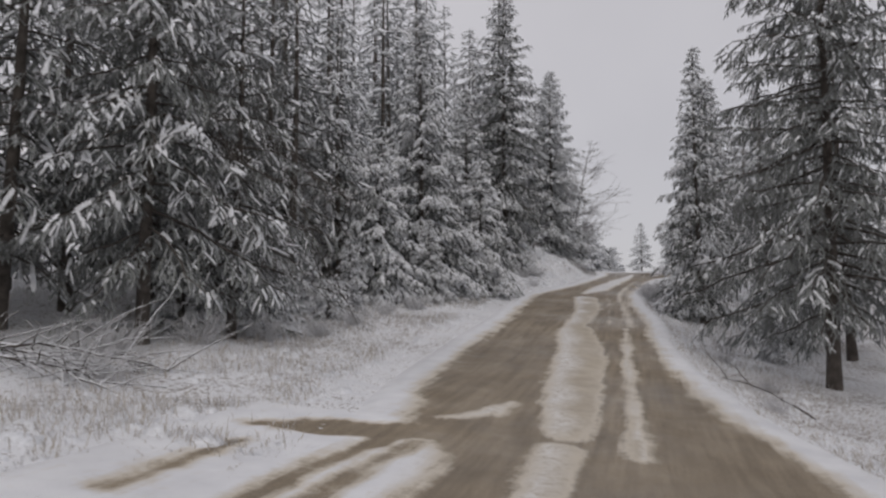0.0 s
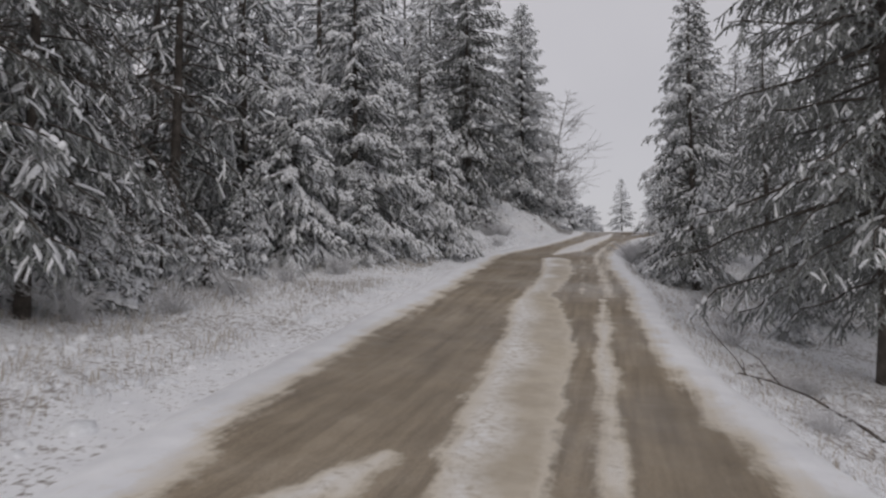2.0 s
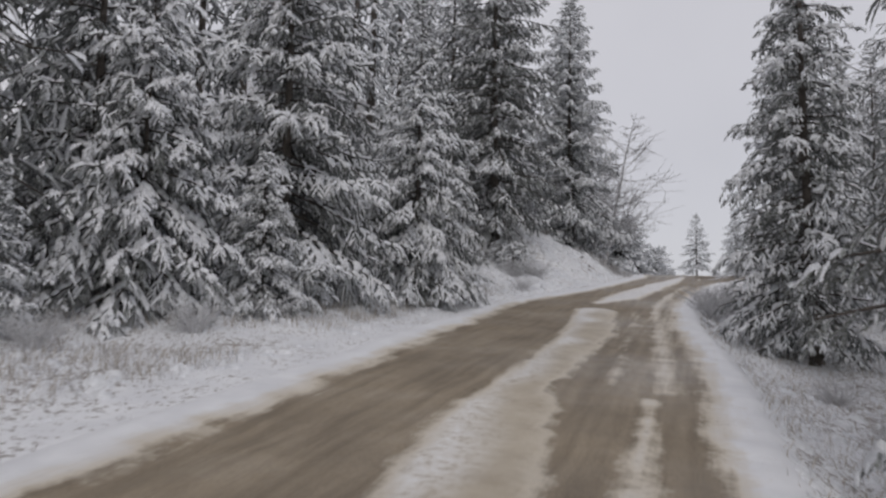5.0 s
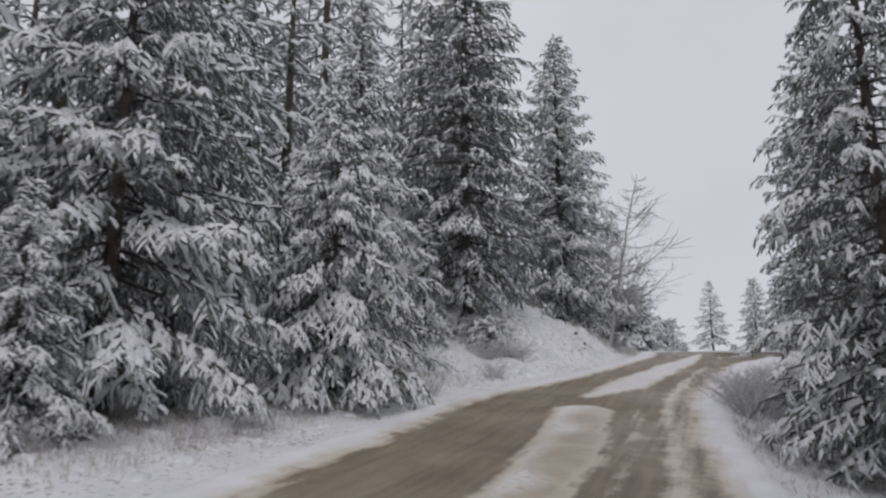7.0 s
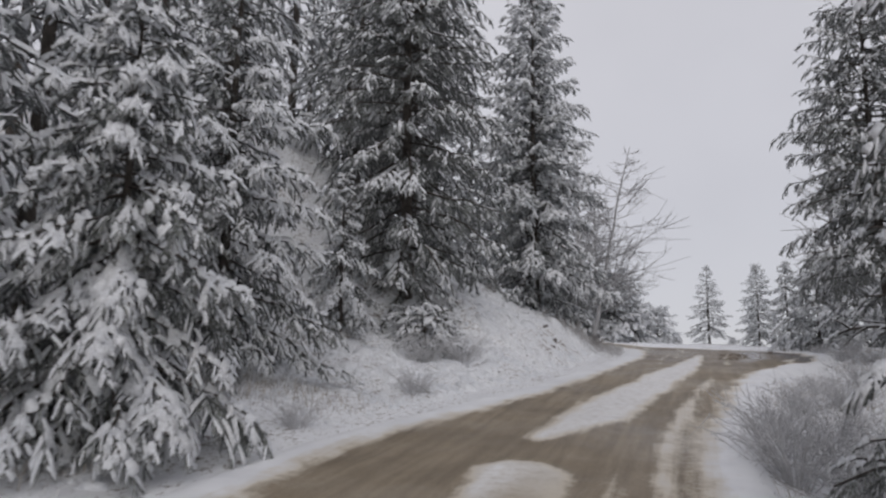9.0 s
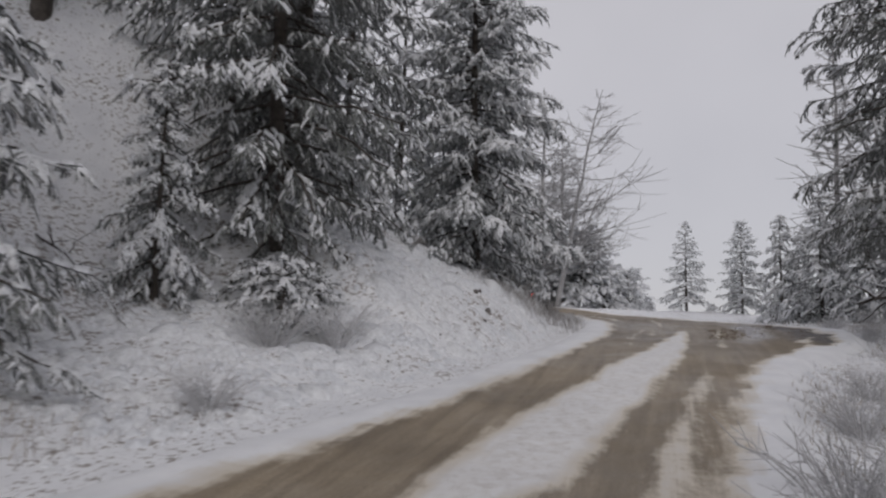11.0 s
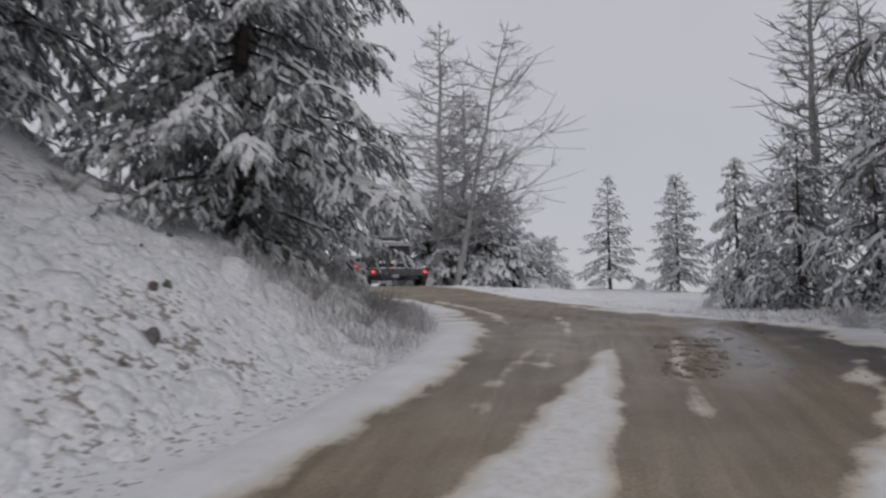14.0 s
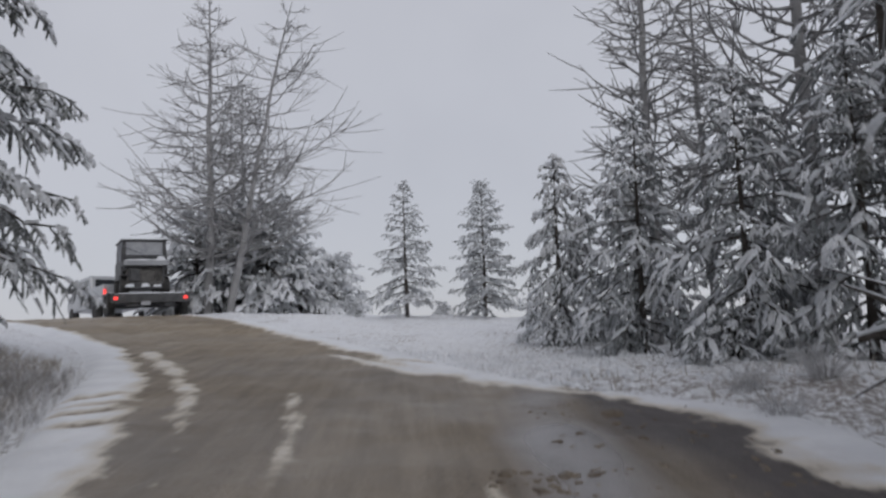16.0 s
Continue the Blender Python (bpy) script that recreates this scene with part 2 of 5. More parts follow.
# ---- the lie of the land ----
GY = np.array([-60, -5, 0, 7, 13.4, 20.4, 25.4, 30, 38.5, 41.2, 44, 48, 51.5, 54, 58, 61, 66, 72, 110, 400])
GZ = np.array([-1, 0.55, 0.68, 0.92, 1.33, 2.15, 2.66, 3.3, 4.48, 4.80, 5.05, 5.30, 5.50, 5.64, 6.02, 6.24, 6.42, 6.3, 2, -30])
LY = np.array([-60, 7.0, 7.7, 10, 12.5, 16, 20, 23, 27, 29, 31.5, 33.8, 36.5, 38.2, 40, 41.3, 43, 45, 47, 50, 54, 58, 61, 66, 400])
LX = np.array([-1.4, -1.4, -2.2, -2.6, -2.9, -3.1, -3.1, -3.35, -3.55, -3.45, -2.9, -2.35, -1.92, -1.62, -1.5, -1.5, -1.76, -2.33, -2.92, -4.2, -6.4, -9.2, -12, -17, -17])
RY = np.array([-60, 5, 8, 9.4, 11, 13, 15, 17.5, 21.7, 24, 27, 30, 31.5, 32.8, 34.5, 36, 37.4, 38.3, 38.9, 40.2, 43, 43.9, 44.6, 46, 47.5, 50, 53, 56, 58, 61, 66, 400])
RX = np.array([2.2, 2.0, 1.6, 1.25, 1.0, 0.72, 0.5, 0.28, 0.2, 0.0, -0.25, -0.4, -0.25, -0.08, 0.08, 0.34, 0.65, 1.0, 1.58, 2.02, 2.25, 2.15, 1.2, 0.4, -0.1, -1.0, -2.1, -3.4, -4.4, -6.2, -9.5, -9.5])


def smooth_interp(y, ys, xs, reach=0.7):
    return sum(np.interp(y + d, ys, xs) for d in (-reach, -reach / 2, 0, reach / 2, reach)) / 5


def land(x, y, rough=True):
    """Height of the snow-covered ground."""
    x, y = np.asarray(x, float), np.asarray(y, float)
    z = smooth_interp(y, GY, GZ, 1.5)
    left, right = smooth_interp(y, LY, LX), smooth_interp(y, RY, RX)
    fall = np.interp(y, [0, 22, 32, 40, 50], [0.07, 0.08, 0.04, 0.02, 0.03])
    z = z - fall * np.clip(x, np.maximum(left, -6) - 1.2, 2)
    d = np.maximum(left - 1.0 - x, 0)
    steep = np.interp(y, [-60, 24, 31, 34, 35, 36, 37, 38.5, 43, 47, 53, 60], [0.10, 0.12, 0.18, 0.22, 0.27, 0.5, 0.74, 0.78, 0.68, 0.42, 0.15, 0.05])
    rise = np.interp(y, [-60, 24, 31, 36, 40, 43, 50, 60], [1.0, 1.2, 2.0, 4.4, 4.6, 2.7, 0.7, 0.3])
    up = rise * (1 - np.exp(-steep * np.maximum(d - 0.12, 0) / rise))
    hillside = 0.55 * np.clip(d - 3.6, 0, 4.5) * np.interp(y, [30, 33.5, 39, 43], [0, 1, 1, 0])
    z = z + up + hillside + 0.16 * np.clip(d - 3, 0, 60) * np.interp(y, [24, 34, 55], [0.5, 1, 0])
    e = np.maximum(x - right - 0.5, 0)
    drop = np.interp(y, [-60, 10, 18, 26, 34, 38, 44], [0.5, 0.8, 1.15, 0.7, 0.4, 0.15, 0.0])
    z = z - drop * (1 - np.exp(-0.5 * e / np.maximum(drop, 0.05)))
    z = z - 0.05 * np.clip(e - 6, 0, 80)
    if rough:
        side = np.clip(np.maximum(d, e - 0.3) / 1.2, 0, 1)
        z = z + side * (0.10 * lattice(x, y, 1.6, 3) + 0.05 * lattice(x, y, 0.55, 4)) + 0.02 * lattice(x, y, 2.5, 5)
        z = z + side * np.interp(y, [30, 34, 43, 46], [0, 0.10, 0.10, 0]) * np.abs(lattice(x, y, 0.42, 6)) ** 0.7
    return z


def spaced(lo, hi, step, far):
    mid = np.arange(lo, hi + step / 2, step)
    out, d = [], step
    while sum(out) < far:
        d *= 1.25
        out.append(d)
    tail = np.cumsum(out)
    return np.concatenate([lo - tail[::-1], mid, hi + tail])


def grid_mesh(name, xs, ys, height, mat, keep=None):
    X, Y = np.meshgrid(xs, ys)
    Z = height(X, Y)
    v = np.stack([X, Y, Z], -1).reshape(-1, 3)
    idx = np.arange(len(v)).reshape(X.shape)
    q = np.stack([idx[:-1, :-1], idx[:-1, 1:], idx[1:, 1:], idx[1:, :-1]], -1).reshape(-1, 4)
    if keep is not None:
        k = keep(X, Y)
        kq = (k[:-1, :-1] | k[:-1, 1:] | k[1:, 1:] | k[1:, :-1]).ravel()
        q = q[kq]
        used = np.unique(q)
        remap = np.zeros(len(v), int)
        remap[used] = np.arange(len(used))
        v, q = v[used], remap[q]
    return fast_mesh(name, v, q, np.zeros((0, 3), int), mat), v


def thin_snow(X, Y):
    """How much litter shows through: the cut bank, the verges, under the trees."""
    left, right = smooth_interp(Y, LY, LX), smooth_interp(Y, RY, RX)
    d, e = left - 1.0 - X, X - right - 0.35
    bank = np.clip(d / 0.6, 0, 1) * np.clip((3.4 - d) / 1.0, 0, 1) * np.interp(Y, [29, 34, 36, 40, 43, 47], [0.04, 0.08, 0.10, 0.08, 0.10, 0.10])
    bank = np.maximum(bank, 0.42 * np.exp(-(((X + 5.0) / 0.6) ** 2 + ((Y - 36.7) / 0.9) ** 2)))
    verge = np.clip((d - 0.1) / 0.5, 0, 1) * np.interp(Y, [6, 20, 27, 31], [0.11, 0.15, 0.18, 0.1])
    lee = np.clip(e / 0.6, 0, 1) * np.interp(Y, [8, 14, 24, 34, 39, 41, 45, 48], [0.16, 0.18, 0.18, 0.12, 0.14, 0.27, 0.25, 0.04])
    return np.clip(np.maximum(np.maximum(bank, verge), lee) + 0.2 * lattice(X, Y, 1.1, 31), 0, 1)


def ground_height(X, Y):
    """The land, sunk where the road lies on it."""
    under_road = np.minimum(X - smooth_interp(Y, LY, LX), smooth_interp(Y, RY, RX) - X) + 0.35
    under_road = np.maximum(under_road, np.minimum(np.minimum(X + 3.9, 8.1 - Y), Y - 2.3) * (X < 0))
    return land(X, Y) - 0.12 * np.clip(under_road / 0.3, 0, 1)


ground_me, ground_v = grid_mesh("ground", spaced(-13, 8, 0.2, 600), spaced(-3, 64, 0.2, 600), ground_height, GROUND_MAT)
thin = ground_me.attributes.new("thin", "FLOAT", "POINT")
thin.data.foreach_set("value", thin_snow(ground_v[:, 0], ground_v[:, 1]).astype(np.float32))
ground = tagged(new("ground", ground_me), "snow-covered forest floor and roadside bank", "ground", kind="structure")


# snow left between the wheel tracks: rows of x, y, half width
STRIPS = [
    [(-0.6, 8.15, 0.22), (-0.6, 8.6, 0.29), (-0.78, 11.2, 0.4), (-1.0, 15.3, 0.48), (-1.35, 18.5, 0.4), (-1.5, 20.2, 0.2)],
    [(-1.4, 20.2, 0.26), (-1.45, 22.5, 0.32), (-1.52, 25.2, 0.38), (-1.82, 28.2, 0.38)],
    [(-1.95, 29.8, 0.2), (-1.6, 31.2, 0.42), (-1.3, 33.2, 0.4), (-0.87, 36, 0.36), (-0.53, 38.1, 0.26), (-0.36, 39.6, 0.15), (-0.29, 41.0, 0.03)],
    [(0.12, 7.4, 0.1), (0.1, 8.5, 0.09), (0.05, 10.2, 0.1), (-0.1, 14.3, 0.1), (-0.24, 19.5, 0.05)],
    [(-0.52, 4.5, 0.18), (-0.55, 6.4, 0.2), (-0.6, 7.5, 0.2)],
    [(-1.95, 8.4, 0.06), (-1.75, 8.5, 0.12), (-1.55, 8.9, 0.15), (-1.42, 9.7, 0.05)],
    [(-2.8, 7.85, 0.03), (-2.6, 7.9, 0.06), (-2.45, 7.95, 0.02)],
    [(0.2, 46.4, 0.25), (-0.3, 47.3, 0.12), (-0.9, 48.6, 0.05)],
]
MUDDY = [
    [(-3.4, 7.0, 0.12), (-2.9, 7.3, 0.33), (-2.1, 7.5, 0.36), (-1.0, 7.8, 0.3)],
    [(-3.2, 4.6, 0.08), (-3.22, 5.6, 0.09), (-3.2, 6.2, 0.05)],
    [(-2.72, 44.69, 0.03), (-2.36, 45.05, 0.05)],
    [(-2.47, 43.99, 0.03), (-2.11, 44.14, 0.05)],
    [(-2.33, 43.53, 0.03), (-2.0, 43.67, 0.05)],
    [(-2.6, 44.33, 0.03), (-2.25, 44.55, 0.04)],
    [(0.6, 44.5, 0.1), (0.32, 45.6, 0.05), (-0.1, 47.2, 0.04)],
    [(-0.3, 47.9, 0.02), (0.3, 47.5, 0.04), (1.1, 47.1, 0.03)],
    [(-0.5, 38.8, 0.02), (-0.32, 38.84, 0.03)],
    [(1.3, 44.05, 0.03), (1.9, 43.8, 0.05)],
    [(1.3, 44.5, 0.03), (1.75, 44.25, 0.04)],
    [(1.4, 44.95, 0.02), (1.7, 44.75, 0.03)],
    [(-2.35, 3.0, 0.1), (-2.33, 6.0, 0.1), (-2.15, 7.1, 0.12)],
    [(-2.02, 3.0, 0.1), (-1.97, 6.0, 0.09), (-1.85, 7.1, 0.08)],
]
FADED = [
    [(-1.2, 41.8, 0.02), (-1.35, 42.9, 0.05), (-1.63, 43.9, 0.07), (-1.9, 45.2, 0.05)],
    [(-0.66, 42.0, 0.02), (-0.77, 43.4, 0.07), (-1.0, 45.4, 0.03)],
    [(-0.82, 39.9, 0.02), (-0.8, 40.6, 0.03), (-0.75, 41.1, 0.0)],
    [(1.45, 41.55, 0.05), (1.62, 41.6, 0.05)],
    [(-1.15, 37.9, 0.0), (-1.12, 39.5, 0.04), (-0.9, 41.2, 0.03)],
    [(-0.1, 20.0, 0.1), (-0.4, 25, 0.14), (-0.7, 29.5, 0.13), (-0.5, 32.3, 0.13), (-0.28, 34.5, 0.1), (-0.08, 36.2, 0.07)],
    [(-0.62, 20.0, 0.05), (-0.85, 25, 0.06), (-1.0, 28.5, 0.04)],
    [(0.2, 38.6, 0.07), (0.25, 40.0, 0.05), (0.4, 41.9, 0.03)],
    [(-1.95, 45.2, 0.1), (-2.6, 47.0, 0.12), (-3.6, 49.3, 0.12)],
    
    [(1.45, 39.0, 0.03), (1.6, 40.1, 0.02), (1.8, 40.7, 0.02)],
    [(1.55, 39.2, 0.05), (1.5, 39.6, 0.06), (1.44, 40.0, 0.02)],
]


SMEARED = [
    [(0.05, 36.8, 0.08), (0.22, 38.6, 0.16), (0.3, 40.0, 0.15), (0.5, 41.6, 0.05)],
]


def near_strip(X, Y, rows):
    best = np.full(X.shape, -9.0)
    for (x0, y0, w0), (x1, y1, w1) in zip(rows, rows[1:]):
        dx, dy = x1 - x0, y1 - y0
        t = np.clip(((X - x0) * dx + (Y - y0) * dy) / (dx * dx + dy * dy), 0, 1)
        best = np.maximum(best, w0 + (w1 - w0) * t - np.hypot(X - x0 - t * dx, Y - y0 - t * dy))
    return best


def worn(X, Y):
    """1 where wheels have turned the snow to mud, 0 where it lies."""
    left, right = smooth_interp(Y, LY, LX), smooth_interp(Y, RY, RX)
    slant = np.interp(Y, [42, 46, 60], [1, 0.85, 0.75])
    ragged = 0.07 * lattice(X, Y, 0.9, 11) + 0.075 * lattice(X, Y, 0.22, 12)
    torn = np.interp(Y, [37, 39, 47, 49], [0, 1, 1, 0]) * (0.13 * lattice(X, Y, 0.5, 13) + 0.08 * lattice(X, Y, 0.18, 14))
    inside = np.minimum(X - left, right - X + torn) * slant + ragged
    crisp = np.interp(Y, [32, 38], [1, 0.6])
    m = np.clip(inside / (0.26 * crisp) * 0.5 + 0.5, 0, 1)
    for rows in MUDDY:
        m = np.maximum(m, np.clip((near_strip(X, Y, rows) + 0.5 * ragged) / 0.15 * 0.5 + 0.5, 0, 1))
    for rows in STRIPS:
        s = near_strip(X, Y, rows) + 0.6 * ragged
        m = m * (1 - np.clip(s / (0.17 * crisp) * 0.5 + 0.5, 0, 1))
    for rows in FADED:
        s = near_strip(X, Y, rows) + 0.8 * ragged
        m = m * (1 - 0.66 * np.clip(s / (0.16 * crisp) * 0.5 + 0.5, 0, 1))
    for rows in SMEARED:
        m = m * (1 - 0.33 * np.clip((near_strip(X, Y, rows) + 1.2 * ragged) / 0.2 * 0.5 + 0.5, 0, 1))
    return m


def road_height(X, Y):
    w = worn(X, Y)
    left, right = smooth_interp(Y, LY, LX), smooth_interp(Y, RY, RX)
    edge = np.minimum(X - left, right - X) + 0.75
    edge = np.maximum(edge, np.minimum(np.minimum(X + 4.2, 8.4 - Y), Y - 2) * (X < 0))
    lift = np.clip(edge / 0.3, 0, 1) * 0.09 - 0.06
    ruts = 0.012 * np.sin(9 * (X - (left + right) / 2)) + 0.012 * lattice(X, Y, 0.35, 21)
    return land(X, Y, False) + lift + 0.025 * (1 - w) + w * ruts + 0.008 * lattice(X, Y, 0.15, 22)


def road_keep(X, Y):
    left, right = smooth_interp(Y, LY, LX), smooth_interp(Y, RY, RX)
    return (np.minimum(X - left, right - X) > -0.75) | ((X > -4.2) & (X < -1) & (Y < 8.4) & (Y > 2))


road_me, road_v = grid_mesh("road", np.arange(-14, 3.3, 0.075), np.arange(-4, 62, 0.075), road_height, ROAD_MAT, road_keep)
attr = road_me.attributes.new("worn", "FLOAT", "POINT")
attr.data.foreach_set("value", worn(road_v[:, 0], road_v[:, 1]).astype(np.float32))
def soiled(X, Y):
    left, right = smooth_interp(Y, LY, LX), smooth_interp(Y, RY, RX)
    return np.clip((np.minimum(X - left, right - X) + 0.22 + 0.15 * lattice(X, Y, 0.5, 13)) / 0.3, 0, 1) * np.interp(Y, [0, 20, 30, 45], [0.9, 0.8, 0.45, 0.35])


tint = road_me.attributes.new("soiled", "FLOAT", "POINT")
tint.data.foreach_set("value", soiled(road_v[:, 0], road_v[:, 1]).astype(np.float32))
def washed(X, Y):
    """Slush beside the right-hand wheel track, brown with spray."""
    centre = smooth_interp(Y, np.array([6.8, 8.5, 11.2, 15.3, 18.5, 22.5, 25.2, 28.2]), np.array([-0.58, -0.6, -0.78, -1.0, -1.35, -1.45, -1.52, -1.82]))
    across = (X - centre) / 0.32 + 0.7 + 0.55 * lattice(X, Y, 0.8, 45)
    return 0.9 * np.clip(across, 0, 1) * (np.abs(X - centre) < 0.7) * np.interp(Y, [5, 8, 27, 29.5], [0.5, 1, 1, 0])


brown = road_me.attributes.new("washed", "FLOAT", "POINT")
brown.data.foreach_set("value", washed(road_v[:, 0], road_v[:, 1]).astype(np.float32))
peat = road_me.attributes.new("peaty", "FLOAT", "POINT")
px, py = road_v[:, 0], road_v[:, 1]
peat.data.foreach_set("value", np.clip(np.clip((px - 1.2 + 0.25 * lattice(px, py, 0.9, 41)) / 0.5, 0.28 + 0.12 * lattice(px, py, 1.3, 42), 1) * np.clip((py - 37.4) / 1.6, 0, 1) * np.clip((52 - py) / 6, 0, 1), 0, 1).astype(np.float32))
# wet patch of the road, which also carries the painted grey sheen
film_of_water = road_me.attributes.new("wet", "FLOAT", "POINT")
film_of_water.data.foreach_set("value", np.clip(1.5 - 1.3 * np.hypot((px - 0.92 - 0.06 * (py - 42)) / 0.36, (py - 42) / 2.6) + 0.35 * lattice(px, py, 0.5, 43), 0, 1).astype(np.float32))
road = tagged(new("road", road_me), "muddy forest road with slushy snow between the wheel tracks", "road", kind="structure")


# ---- trees ----
DOWN = np.array([0, 0, -1.0])


def frames_of(D):
    side = np.cross(D, (0, 0, 1.0))
    side /= np.linalg.norm(side, axis=1, keepdims=True) + 1e-9
    return side, np.cross(side, D)


def clumps(rng, P, D, L, W, SAG, sprigs=3):
    """Needle-covered fingers with blunt tips and thin spikes of needles, for arrays of twigs."""
    n = len(P)
    side, up = frames_of(D)
    centre = lambda s: P + D * (L * s)[:, None] + DOWN * (SAG * L * s * s)[:, None]
    verts = np.zeros((n, 7, 3))
    for k, (s, w) in enumerate(((0.0, 0.6), (0.82, 0.9))):
        c = centre(np.full(n, s))
        for j, (a, b) in enumerate(((1, 0.25), (-1, 0.25), (0, -0.8))):
            verts[:, 3 * k + j] = c + (side * a + up * b) * (rng.uniform(0.6, 1.3, (n, 1)) * w * W[:, None])
    verts[:, 6] = centre(rng.uniform(0.98, 1.1, n))
    q = [(j, (j + 1) % 3, 3 + (j + 1) % 3, 3 + j) for j in (1, 2)]
    t = [(3 + j, 3 + (j + 1) % 3, 6) for j in (1, 2)]
    base = (np.arange(n) * 7)[:, None, None]
    fq, ft = (np.array(q)[None] + base).reshape(-1, 4), (np.array(t)[None] + base).reshape(-1, 3)
    sv = np.zeros((n, sprigs, 3, 3))
    for k in range(sprigs):
        c = centre(rng.uniform(0.1, 1.0, n))
        d = D * rng.uniform(0.5, 1.1, (n, 1)) + side * rng.choice([-1.0, 1.0], (n, 1)) * rng.uniform(0.4, 1, (n, 1)) + up * rng.uniform(-0.9, 0.2, (n, 1))
        sv[:, k, 0] = c + up * (0.16 * W)[:, None]
        sv[:, k, 1] = c - up * (0.16 * W)[:, None] + D * (0.3 * W)[:, None]
        sv[:, k, 2] = c + d * (W * rng.uniform(1.3, 2.2, n))[:, None]
    st = np.arange(n * sprigs * 3).reshape(-1, 3) + n * 7
    return np.concatenate([verts.reshape(-1, 3), sv.reshape(-1, 3)]), fq, np.concatenate([ft, st])


def caps(rng, P, D, L, W, SAG, T):
    """Rounded ridges of snow along the tops of twigs."""
    n = len(P)
    side, up = frames_of(D)
    sw = np.zeros((n, 10, 3))
    first, last = rng.uniform(-0.05, 0.2, n), rng.uniform(0.8, 1.0, n)
    for a, (k, w) in enumerate(((0.0, 0.6), (0.5, 1.0), (0.97, 0.95))):
        s = first + (last - first) * k
        c = P + D * (L * s)[:, None] + DOWN * (SAG * L * s * abs(s))[:, None]
        f = (W * w * rng.uniform(0.6, 1.35, n))[:, None]
        sw[:, 3 * a] = c + side * f * rng.uniform(0.8, 1.25, (n, 1)) - up * f * 0.15
        sw[:, 3 * a + 1] = c + up * (f * 0.55 + T[:, None] * rng.uniform(0.6, 1.3, (n, 1)))
        sw[:, 3 * a + 2] = c - side * f * rng.uniform(0.8, 1.25, (n, 1)) - up * f * 0.15
    sw[:, 9] = P + D * (L * (last + 0.07))[:, None] + DOWN * (SAG * L * (last + 0.07) ** 2)[:, None] - up * (0.35 * W)[:, None]
    q = [(3 * a + j, 3 * a + j + 1, 3 * a + j + 4, 3 * a + j + 3) for a in range(2) for j in range(2)]
    t = [(6, 7, 9), (7, 8, 9)]
    base = (np.arange(n) * 10)[:, None, None]
    return sw.reshape(-1, 3), (np.array(q)[None] + base).reshape(-1, 4), (np.array(t)[None] + base).reshape(-1, 3)


